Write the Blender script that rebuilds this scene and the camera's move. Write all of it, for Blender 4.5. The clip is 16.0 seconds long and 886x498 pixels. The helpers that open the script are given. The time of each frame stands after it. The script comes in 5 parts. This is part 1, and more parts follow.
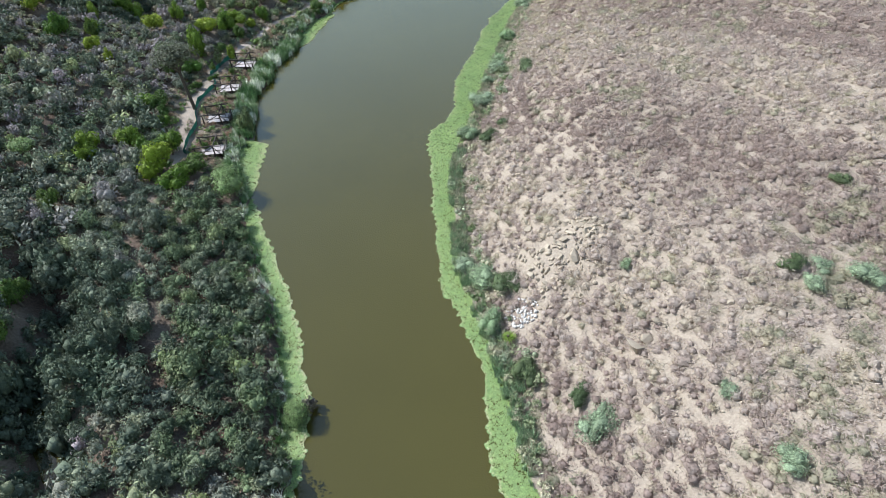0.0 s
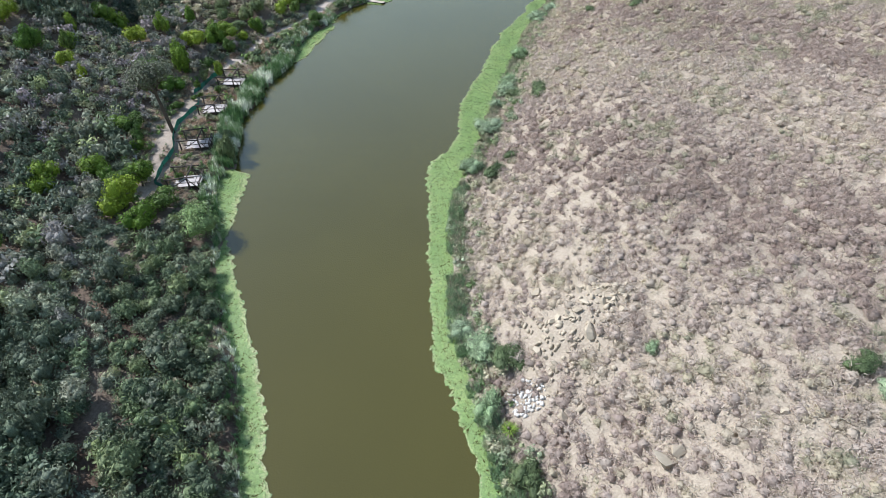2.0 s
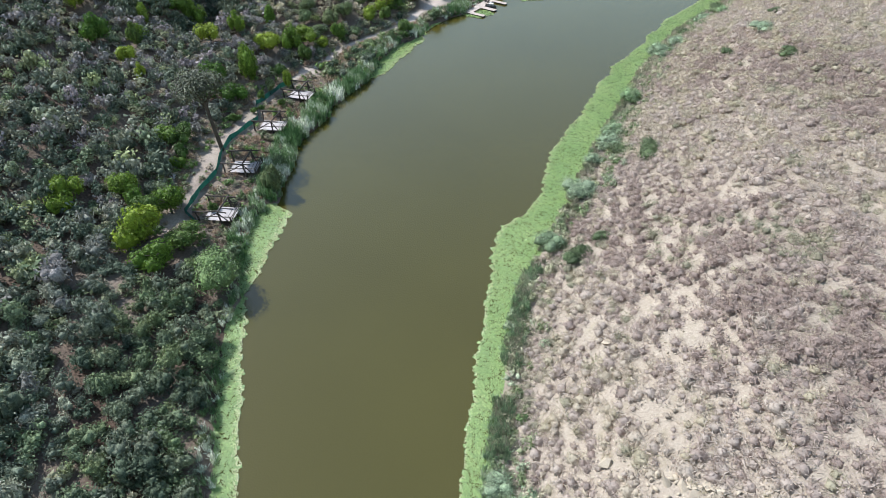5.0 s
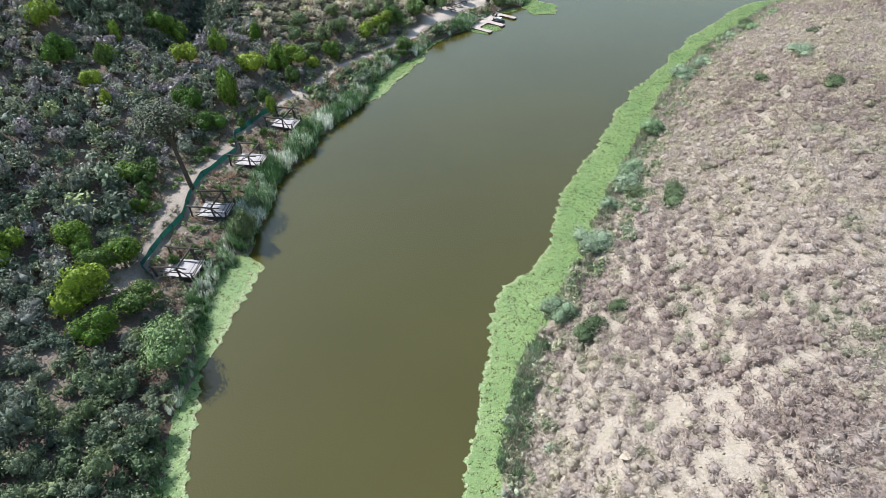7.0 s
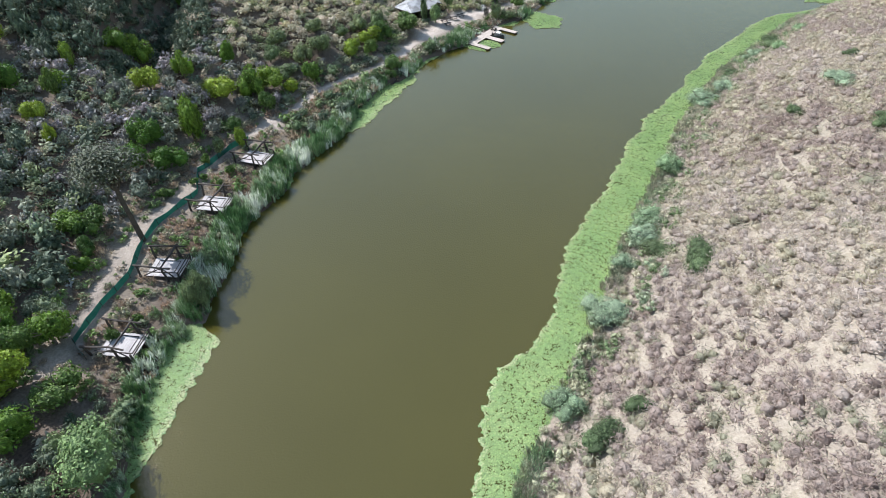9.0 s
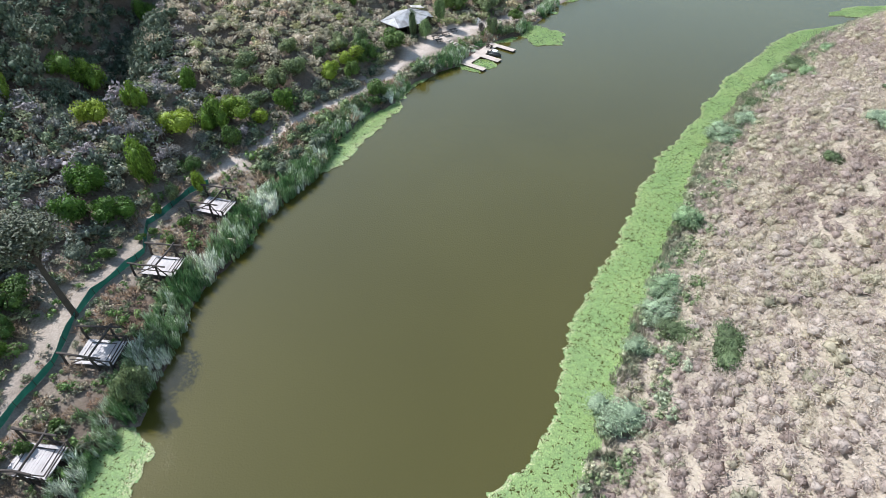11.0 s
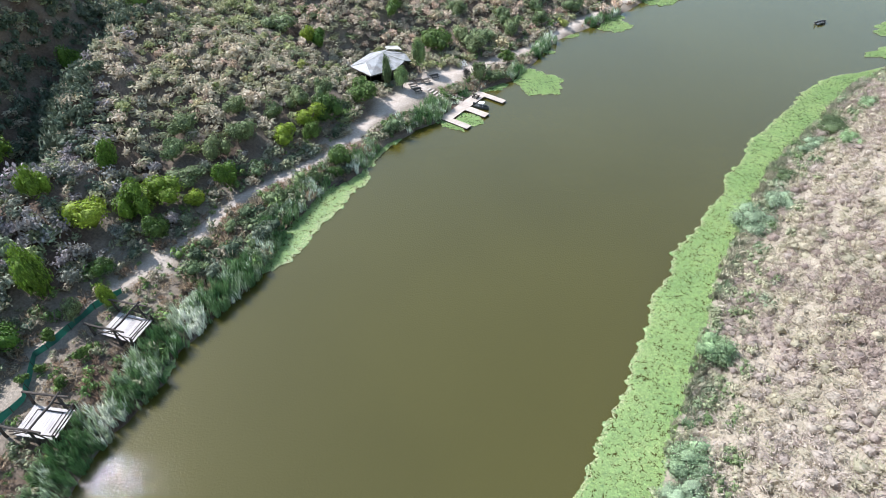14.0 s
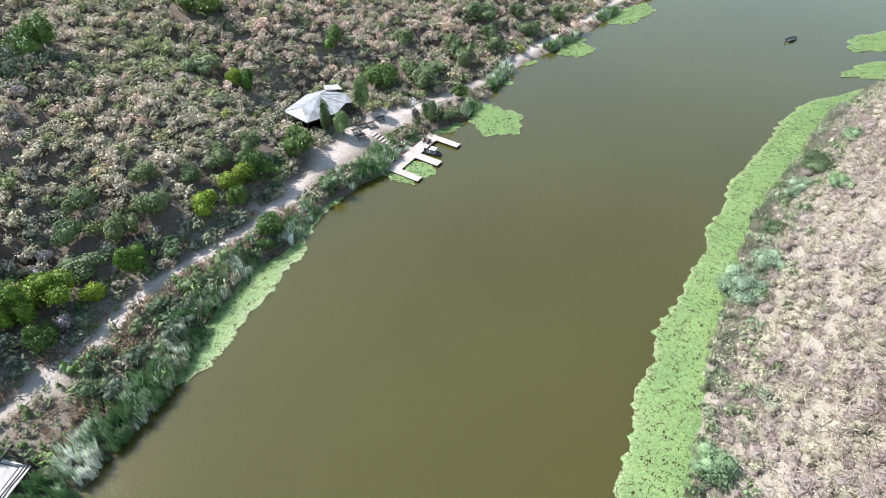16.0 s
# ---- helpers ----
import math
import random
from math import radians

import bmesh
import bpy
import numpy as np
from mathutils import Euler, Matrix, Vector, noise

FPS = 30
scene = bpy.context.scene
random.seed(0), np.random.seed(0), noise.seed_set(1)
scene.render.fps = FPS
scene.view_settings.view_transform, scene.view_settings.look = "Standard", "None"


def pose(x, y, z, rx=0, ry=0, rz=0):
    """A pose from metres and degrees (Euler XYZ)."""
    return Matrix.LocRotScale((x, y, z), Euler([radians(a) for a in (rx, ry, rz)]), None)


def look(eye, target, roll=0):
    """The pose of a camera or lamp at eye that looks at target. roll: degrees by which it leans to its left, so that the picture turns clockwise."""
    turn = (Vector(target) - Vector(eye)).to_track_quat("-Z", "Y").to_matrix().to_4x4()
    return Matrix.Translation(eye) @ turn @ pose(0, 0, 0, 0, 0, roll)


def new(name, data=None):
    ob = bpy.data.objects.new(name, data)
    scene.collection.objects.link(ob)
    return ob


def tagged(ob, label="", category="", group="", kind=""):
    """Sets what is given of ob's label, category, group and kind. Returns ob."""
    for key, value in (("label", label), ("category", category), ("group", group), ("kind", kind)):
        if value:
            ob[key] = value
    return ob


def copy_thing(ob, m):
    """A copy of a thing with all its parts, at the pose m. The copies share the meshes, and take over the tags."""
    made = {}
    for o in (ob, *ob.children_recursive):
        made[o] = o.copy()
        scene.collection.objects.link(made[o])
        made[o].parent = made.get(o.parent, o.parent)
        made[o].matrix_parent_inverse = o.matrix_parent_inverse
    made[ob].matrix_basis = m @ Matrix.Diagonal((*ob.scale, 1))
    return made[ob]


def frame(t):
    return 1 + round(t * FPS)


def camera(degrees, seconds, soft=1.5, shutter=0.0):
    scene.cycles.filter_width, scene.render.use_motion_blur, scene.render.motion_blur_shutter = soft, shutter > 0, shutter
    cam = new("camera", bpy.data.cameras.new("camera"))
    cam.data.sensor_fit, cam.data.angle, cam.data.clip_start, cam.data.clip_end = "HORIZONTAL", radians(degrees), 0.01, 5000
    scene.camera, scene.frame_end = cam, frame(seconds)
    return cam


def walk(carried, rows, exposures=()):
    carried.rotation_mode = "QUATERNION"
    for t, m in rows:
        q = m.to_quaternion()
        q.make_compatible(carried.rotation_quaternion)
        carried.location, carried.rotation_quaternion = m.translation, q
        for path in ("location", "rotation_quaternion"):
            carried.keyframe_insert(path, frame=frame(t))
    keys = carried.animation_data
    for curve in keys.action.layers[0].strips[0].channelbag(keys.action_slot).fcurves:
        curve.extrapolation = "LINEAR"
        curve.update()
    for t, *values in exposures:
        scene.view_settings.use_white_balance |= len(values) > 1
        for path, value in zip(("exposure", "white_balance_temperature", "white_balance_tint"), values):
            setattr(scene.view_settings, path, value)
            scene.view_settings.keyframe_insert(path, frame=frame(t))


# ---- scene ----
cam = camera(73.9, 16.0, soft=0.7)
PATH = [
    (0, (2.162, 1.758, 74.449), (2.16, 3.25, 73.117), -2.3),
    (0.5, (2.869, 6.237, 73.905), (2.858, 7.726, 72.57), -2.3),
    (1, (3.629, 10.435, 73.185), (3.606, 11.927, 71.854), -2.2),
    (1.5, (4.442, 14.751, 72.368), (4.41, 16.246, 71.039), -2.2),
    (2, (5.206, 19.009, 71.554), (5.164, 20.506, 70.229), -2.2),
    (2.5, (5.839, 23.231, 70.74), (5.79, 24.731, 69.418), -2.1),
    (3, (6.249, 27.719, 70.105), (6.172, 29.218, 68.784), -2.0),
    (3.5, (6.558, 32.096, 69.619), (6.397, 33.589, 68.299), -1.7),
    (4, (6.815, 36.528, 69.221), (6.57, 38.01, 67.901), -1.4),
    (4.2, (6.829, 38.294, 69.159), (6.566, 39.77, 67.834), -1.2),
    (6.3, (6.775, 57.054, 67.048), (6.432, 58.507, 65.717), -1.3),
    (6.5, (6.702, 58.607, 66.871), (6.357, 60.063, 65.543), -1.3),
    (7, (6.355, 62.983, 66.362), (6.006, 64.437, 65.034), -1.3),
    (7.5, (5.961, 67.355, 65.931), (5.609, 68.807, 64.602), -1.3),
    (8, (5.563, 71.774, 65.537), (5.21, 73.224, 64.206), -1.4),
    (8.5, (5.26, 76.263, 65.128), (4.904, 77.71, 63.794), -1.5),
    (9, (4.806, 80.696, 64.749), (4.45, 82.142, 63.413), -1.4),
    (9.2, (4.654, 82.62, 64.659), (4.298, 84.061, 63.319), -1.4),
    (11.3, (2.578, 101.946, 64.255), (2.231, 103.373, 62.897), -1.1),
    (11.5, (2.48, 103.761, 64.243), (2.132, 105.188, 62.885), -1.2),
    (12, (2.183, 108.343, 64.18), (1.836, 109.77, 62.822), -1.1),
    (12.5, (1.874, 112.914, 64.127), (1.528, 114.34, 62.768), -1.1),
    (13, (1.675, 117.479, 64.091), (1.328, 118.904, 62.731), -1.2),
    (13.5, (1.456, 122.088, 64.169), (1.11, 123.511, 62.806), -1.1),
    (14, (1.27, 126.666, 64.21), (0.923, 128.087, 62.846), -1.1),
    (14.5, (1.161, 131.243, 64.212), (0.813, 132.663, 62.847), -1.1),
    (15, (0.955, 135.898, 64.162), (0.605, 137.316, 62.796), -1.1),
    (15.5, (0.645, 140.462, 64.085), (0.296, 141.881, 62.719), -1.1),
    (15.7, (0.727, 142.339, 64.079), (0.387, 143.762, 62.715), -1.0),
    (16, (1.018, 145.212, 64.08), (0.763, 146.649, 62.712), -1.4),
]
walk(cam, [(t, look(eye, target, roll)) for t, eye, target, roll in PATH], exposures=((0.0, 0.53, 5880, 9), (9.0, 0.66, 5880, 9), (12.5, 0.76, 5880, 10), (16.0, 0.93, 5880, 10)))

# ---- light ----
SUN_EL, SUN_AZ = radians(45), radians(-72)
world = bpy.data.worlds.new("sky")
scene.world = world
world.use_nodes = True
wn = world.node_tree
sky = wn.nodes.new("ShaderNodeTexSky")
sky.sky_type, sky.sun_disc, sky.sun_elevation, sky.sun_rotation = "NISHITA", False, SUN_EL, SUN_AZ
sky.dust_density, sky.air_density = 1.0, 2.0
wn.nodes["Background"].inputs[1].default_value = 0.108
wn.links.new(sky.outputs[0], wn.nodes["Background"].inputs[0])
sun = new("sun", bpy.data.lights.new("sun", "SUN"))
sun.data.energy, sun.data.angle, sun.data.color = 5.0, radians(0.53), (1.0, 0.97, 0.92)
to_sun = Vector((math.cos(SUN_EL) * math.sin(SUN_AZ), math.cos(SUN_EL) * math.cos(SUN_AZ), math.sin(SUN_EL)))
sun.matrix_world = look(to_sun * 300, (0, 0, 0))

# ---- materials ----


def material(name):
    m = bpy.data.materials.new(name)
    m.use_nodes = True
    n, l = m.node_tree.nodes, m.node_tree.links
    return m, n, l, n["Principled BSDF"]


def noise_tex(n, l, scale, detail=4, rough=0.6, coord=None):
    t = n.new("ShaderNodeTexNoise")
    t.inputs["Scale"].default_value, t.inputs["Detail"].default_value, t.inputs["Roughness"].default_value = scale, detail, rough
    if coord is not None:
        l.new(coord, t.inputs["Vector"])
    return t.outputs["Fac"]


def ramp(n, l, fac, stops):
    r = n.new("ShaderNodeValToRGB")
    while len(r.color_ramp.elements) < len(stops):
        r.color_ramp.elements.new(0.5)
    for e, (p, c) in zip(r.color_ramp.elements, stops):
        e.position, e.color = p, (*c, 1) if len(c) == 3 else c
    l.new(fac, r.inputs[0])
    return r.outputs[0]


def mix(n, l, fac, a, b, how="MIX"):
    x = n.new("ShaderNodeMix")
    x.data_type, x.blend_type = "RGBA", how
    for sock, v in ((x.inputs[0], fac), (x.inputs[6], a), (x.inputs[7], b)):
        if isinstance(v, (int, float)):
            sock.default_value = v
        elif isinstance(v, tuple):
            sock.default_value = (*v, 1)
        else:
            l.new(v, sock)
    return x.outputs[2]


def bump(n, l, p, fac, strength, distance):
    b = n.new("ShaderNodeBump")
    b.inputs["Strength"].default_value, b.inputs["Distance"].default_value = strength, distance
    l.new(fac, b.inputs["Height"])
    l.new(b.outputs[0], p.inputs["Normal"])


def world_pos(n):
    return n.new("ShaderNodeNewGeometry").outputs["Position"]


def plain(name, dark, light, rough=0.8, scale=6.0, metal=0.0, grain=0.3):
    """A weathered surface: two tones over two scales and a fine relief."""
    m, n, l, p = material(name)
    pos = world_pos(n)
    f1, f2 = noise_tex(n, l, scale, 5, 0.65, pos), noise_tex(n, l, scale * 0.17, 2, 0.5, pos)
    c = mix(n, l, 0.5, ramp(n, l, f1, ((0.3, dark), (0.7, light))), ramp(n, l, f2, ((0.35, dark), (0.65, light))))
    oi = n.new("ShaderNodeObjectInfo")
    c = mix(n, l, 0.35, c, ramp(n, l, oi.outputs["Random"], ((0, dark), (1, light))))
    l.new(c, p.inputs["Base Color"])
    p.inputs["Roughness"].default_value, p.inputs["Metallic"].default_value = rough, metal
    p.inputs["Specular IOR Level"].default_value = 0.2 if rough > 0.6 else 0.5
    bump(n, l, p, f1, grain, 0.03)
    return m


def foliage(name, stops, shared=False, rough=0.55, through_light=0.14, gloss=0.3, mottle=0.42, speck_size=9.0, leaf_range=(0.55, 1.4)):
    """Leaves whose tone goes from plant to plant (the tint of the joined ones, the object of the single ones) and from leaf to leaf."""
    m, n, l, p = material(name)
    if shared:
        plant = n.new("ShaderNodeObjectInfo").outputs["Random"]
    else:
        plant = n.new("ShaderNodeAttribute")
        plant.attribute_name = "tint"
        plant = plant.outputs["Fac"]
    c = ramp(n, l, plant, stops)
    leaf = n.new("ShaderNodeNewGeometry").outputs["Random Per Island"]
    c = mix(n, l, 1.0, c, ramp(n, l, leaf, ((0, (leaf_range[0],) * 3), (1, (leaf_range[1],) * 3))), "MULTIPLY")
    speck = noise_tex(n, l, speck_size, 3, 0.7, world_pos(n))
    c = mix(n, l, 1.0, c, ramp(n, l, speck, ((0.32, (mottle,) * 3), (0.68, (1.95 - mottle,) * 3))), "MULTIPLY")
    l.new(c, p.inputs["Base Color"])
    bump(n, l, p, speck, 0.8, 0.12)
    p.inputs["Roughness"].default_value = rough
    p.inputs["Specular IOR Level"].default_value = gloss
    t = n.new("ShaderNodeBsdfTranslucent")
    l.new(c, t.inputs[0])
    ms = n.new("ShaderNodeMixShader")
    ms.inputs[0].default_value = through_light
    l.new(p.outputs[0], ms.inputs[1])
    l.new(t.outputs[0], ms.inputs[2])
    l.new(ms.outputs[0], n["Material Output"].inputs[0])
    return m


def ground_material():
    m, n, l, p = material("hillside_ground")
    pos = world_pos(n)
    big, mid, fine = noise_tex(n, l, 0.06, 3, 0.5, pos), noise_tex(n, l, 0.45, 5, 0.65, pos), noise_tex(n, l, 3.0, 6, 0.7, pos)
    sand = ramp(n, l, mid, ((0.3, (0.264, 0.217, 0.156)), (0.5, (0.33, 0.282, 0.207)), (0.72, (0.413, 0.362, 0.273))))
    straw = ramp(n, l, fine, ((0.3, (0.231, 0.193, 0.127)), (0.7, (0.402, 0.342, 0.235))))
    right = mix(n, l, ramp(n, l, big, ((0.45, (0, 0, 0)), (0.68, (0.8, 0.8, 0.8)))), sand, straw)
    stubble = ramp(n, l, noise_tex(n, l, 0.55, 5, 0.7, pos), ((0.53, (0.92, 0.92, 0.92)), (0.70, (0.15, 0.15, 0.15))))
    right = mix(n, l, stubble, right, ramp(n, l, fine, ((0.3, (0.32, 0.265, 0.215)), (0.7, (0.45, 0.38, 0.305)))))
    thatch = n.new("ShaderNodeAttribute")
    thatch.attribute_name = "thatch"
    right = mix(n, l, thatch.outputs["Fac"], right, ramp(n, l, fine, ((0.3, (0.25, 0.215, 0.165)), (0.7, (0.40, 0.35, 0.275)))))
    # brown leaf litter, its colour darkened further to deepen the shade between shrubs
    litter = ramp(n, l, fine, ((0.3, (0.06, 0.042, 0.031)), (0.72, (0.165, 0.115, 0.088))))
    side = n.new("ShaderNodeAttribute")
    side.attribute_name = "litter"
    c = mix(n, l, side.outputs["Fac"], right, litter)
    bare = n.new("ShaderNodeAttribute")
    bare.attribute_name = "bare"
    c = mix(n, l, bare.outputs["Fac"], c, ramp(n, l, fine, ((0.25, (0.44, 0.36, 0.305)), (0.75, (0.64, 0.54, 0.47)))))
    c = mix(n, l, 0.35, c, ramp(n, l, fine, ((0.3, (0.45, 0.42, 0.40)), (0.7, (1, 1, 1)))), "MULTIPLY")
    l.new(c, p.inputs["Base Color"])
    p.inputs["Roughness"].default_value = 0.95
    p.inputs["Specular IOR Level"].default_value = 0.1
    bump(n, l, p, fine, 0.9, 0.25)
    return m


def water_material():
    m, n, l, p = material("murky_water")
    pos = world_pos(n)
    silt = noise_tex(n, l, 0.02, 3, 0.5, pos)
    l.new(ramp(n, l, silt, ((0.3, (0.0519, 0.0441, 0.00723)), (0.7, (0.0632, 0.0539, 0.00969)))), p.inputs["Base Color"])
    p.inputs["Roughness"].default_value, p.inputs["IOR"].default_value = 0.028, 1.45
    p.inputs["Specular IOR Level"].default_value = 0.45
    p.inputs["Coat Weight"].default_value, p.inputs["Coat Roughness"].default_value, p.inputs["Coat IOR"].default_value = 0.7, 0.01, 1.33
    ripples, swell = noise_tex(n, l, 3.6, 2, 0.5, pos), noise_tex(n, l, 0.25, 2, 0.5, pos)
    bump(n, l, p, mix(n, l, 0.6, swell, ripples), 0.5, 0.12)
    return m


M_GROUND, M_WATER = ground_material(), water_material()
SHRUB_TONES = ((0, (0.107, 0.141, 0.0916)), (0.2, (0.195, 0.216, 0.159)), (0.42, (0.279, 0.265, 0.241)), (0.58, (0.372, 0.315, 0.325)), (0.74, (0.195, 0.254, 0.133)), (0.88, (0.392, 0.383, 0.302)), (1, (0.321, 0.372, 0.157)))
SCRUB_TONES = ((0, (0.336, 0.259, 0.224)), (0.35, (0.442, 0.358, 0.312)), (0.6, (0.539, 0.456, 0.395)), (0.8, (0.528, 0.462, 0.339)), (0.92, (0.304, 0.294, 0.209)), (1, (0.598, 0.509, 0.381)))
BANK_TONES = ((0, (0.0782, 0.107, 0.0653)), (0.25, (0.133, 0.161, 0.105)), (0.5, (0.156, 0.206, 0.0992)), (0.75, (0.204, 0.221, 0.163)), (1, (0.219, 0.268, 0.115)))
M_SHRUB, M_SHRUB_ONE = foliage("shrub_leaves", SHRUB_TONES, through_light=0.14, gloss=0.1, leaf_range=(0.65, 1.3)), foliage("shrub_leaves_single", BANK_TONES, True, gloss=0.1, leaf_range=(0.65, 1.3))
M_SCRUB = foliage("dry_scrub_twigs", SCRUB_TONES, rough=0.9, through_light=0.38, gloss=0.03, mottle=0.86, speck_size=5.0, leaf_range=(0.9, 1.1))
M_LIME = foliage("lime_green_leaves", ((0, (0.085, 0.165, 0.025)), (0.5, (0.155, 0.24, 0.03)), (1, (0.3, 0.37, 0.04))), True, through_light=0.25)
M_GREEN = foliage("green_leaves", ((0, (0.085, 0.15, 0.034)), (1, (0.15, 0.215, 0.05))), True, through_light=0.2)
M_OLIVE = foliage("olive_leaves", ((0, (0.143, 0.194, 0.0844)), (1, (0.219, 0.253, 0.11))), True)
M_WILLOW = foliage("grey_green_leaves", ((0, (0.19, 0.27, 0.10)), (1, (0.24, 0.32, 0.125))), True)
M_SILVER = foliage("silver_leaves", ((0, (0.218, 0.286, 0.163)), (0.6, (0.289, 0.356, 0.223)), (1, (0.227, 0.327, 0.146))), True)
M_TWIG = foliage("bare_twigs", ((0, (0.13, 0.11, 0.10)), (1, (0.17, 0.15, 0.13))), True)
M_REED = foliage("green_reeds", ((0, (0.1045, 0.2035, 0.077)), (0.4, (0.198, 0.3135, 0.1265)), (0.58, (0.396, 0.473, 0.286)), (0.9, (0.902, 0.913, 0.792)), (1, (0.935, 0.935, 0.825))))
M_BANKREED = foliage("teal_reeds", ((0, (0.195, 0.288, 0.15)), (0.5, (0.286, 0.388, 0.225)), (0.85, (0.39, 0.463, 0.3)), (1, (0.546, 0.537, 0.375))))
M_DRYREED = foliage("drying_reeds", ((0, (0.216, 0.243, 0.15)), (0.4, (0.342, 0.324, 0.229)), (0.75, (0.45, 0.405, 0.299)), (1, (0.216, 0.342, 0.176))))
M_LILY = foliage("floating_leaves", ((0, (0.129, 0.22, 0.063)), (0.12, (0.189, 0.299, 0.0924)), (0.6, (0.292, 0.396, 0.126)), (0.85, (0.387, 0.466, 0.176)), (1, (0.568, 0.528, 0.302))), rough=0.28, through_light=0.12, gloss=0.6, mottle=0.72, leaf_range=(0.74, 1.22))
M_BARK = plain("bark", (0.09, 0.07, 0.055), (0.20, 0.165, 0.135), 0.9, 9)
M_OLDBARK = plain("old_bark", (0.05, 0.04, 0.032), (0.12, 0.098, 0.08), 0.9, 7)
M_POLE = plain("weathered_poles", (0.03, 0.024, 0.021), (0.105, 0.085, 0.074), 0.85, 7)
M_BOARD = plain("grey_deck_boards", (0.32, 0.285, 0.275), (0.52, 0.47, 0.455), 0.8, 4)
M_DOCK = plain("sunbleached_dock_boards", (0.36, 0.29, 0.25), (0.52, 0.44, 0.38), 0.8, 3)
M_NET = plain("green_shade_net", (0.045, 0.16, 0.13), (0.10, 0.27, 0.215), 0.7, 2)
M_ROCK = plain("pale_rock", (0.24, 0.195, 0.145), (0.47, 0.40, 0.31), 0.9, 2.2, grain=0.8)
M_STONE = plain("white_rubble", (0.5, 0.47, 0.44), (0.78, 0.75, 0.71), 0.9, 3, grain=0.6)
M_RUBBLE = plain("pale_grey_rubble", (0.40, 0.37, 0.34), (0.62, 0.59, 0.56), 0.9, 3, grain=0.6)
M_DARKWOOD = plain("dark_stained_wood", (0.035, 0.028, 0.024), (0.09, 0.072, 0.06), 0.75, 5)
M_WHITE = plain("white_gelcoat", (0.68, 0.68, 0.67), (0.82, 0.82, 0.81), 0.35, 3, grain=0.05)
M_DARKHULL = plain("dark_grey_gelcoat", (0.06, 0.06, 0.062), (0.13, 0.13, 0.13), 0.4, 3, grain=0.05)
M_BLACK = plain("black_rubber", (0.015, 0.015, 0.017), (0.04, 0.04, 0.045), 0.5, 5, grain=0.1)


def roof_material():
    m, n, l, p = material("faded_roof_sheet")
    tc = n.new("ShaderNodeTexCoord").outputs["Object"]
    stain, fine = noise_tex(n, l, 0.7, 4, 0.6, tc), noise_tex(n, l, 7, 4, 0.6, tc)
    c = mix(n, l, 0.4, ramp(n, l, stain, ((0.38, (0.146, 0.128, 0.122)), (0.58, (0.353, 0.353, 0.362)))), ramp(n, l, fine, ((0.3, (0.171, 0.152, 0.146)), (0.7, (0.402, 0.396, 0.402)))))
    ribs = n.new("ShaderNodeTexWave")
    ribs.inputs["Scale"].default_value, ribs.inputs["Distortion"].default_value = 1.6, 0.6
    l.new(tc, ribs.inputs["Vector"])
    c = mix(n, l, 0.5, c, ramp(n, l, ribs.outputs["Fac"], ((0.1, (0.6, 0.58, 0.57)), (0.5, (1, 1, 1)))), "MULTIPLY")
    l.new(c, p.inputs["Base Color"])
    p.inputs["Roughness"].default_value = 0.6
    bump(n, l, p, fine, 0.3, 0.03)
    return m


M_ROOF = roof_material()

# ---- building helpers ----
rng = np.random.default_rng(7)


def np_object(name, v, quads=None, tris=None, mat=None, tint=None, smooth=False):
    """One mesh object from arrays of corners, quads and triangles."""
    me = bpy.data.meshes.new(name)
    loops, starts, k = [], [], 0
    for f in (quads, tris):
        if f is not None and len(f):
            w = f.shape[1]
            loops.append(f.ravel())
            starts.append(k + np.arange(len(f)) * w)
            k += f.size
    loops, starts = np.concatenate(loops), np.concatenate(starts)
    me.vertices.add(len(v))
    me.vertices.foreach_set("co", np.ascontiguousarray(v, np.float32).ravel())
    me.loops.add(len(loops))
    me.loops.foreach_set("vertex_index", loops.astype(np.int32))
    me.polygons.add(len(starts))
    me.polygons.foreach_set("loop_start", starts.astype(np.int32))
    if smooth:
        me.polygons.foreach_set("use_smooth", np.ones(len(starts), bool))
    if tint is not None:
        me.attributes.new("tint", "FLOAT", "POINT").data.foreach_set("value", np.ascontiguousarray(tint, np.float32))
    me.update(calc_edges=True)
    me.materials.append(mat)
    return new(name, me)


def part(name, bm, mat, parent=None, label=""):
    me = bpy.data.meshes.new(name)
    bm.to_mesh(me)
    bm.free()
    me.materials.append(mat)
    ob = new(name, me)
    ob.parent = parent
    return tagged(ob, label)


def box(bm, lo, hi, m=Matrix(), bevel=0.0):
    r = bmesh.ops.create_cube(bm, size=1)
    c = [(a + b) / 2 for a, b in zip(lo, hi)]
    s = [b - a for a, b in zip(lo, hi)]
    bmesh.ops.transform(bm, matrix=m @ Matrix.Translation(c) @ Matrix.Diagonal((*s, 1)), verts=r["verts"])
    if bevel:
        es = list({e for v in r["verts"] for e in v.link_edges})
        bmesh.ops.bevel(bm, geom=es, offset=bevel, segments=1, affect="EDGES")


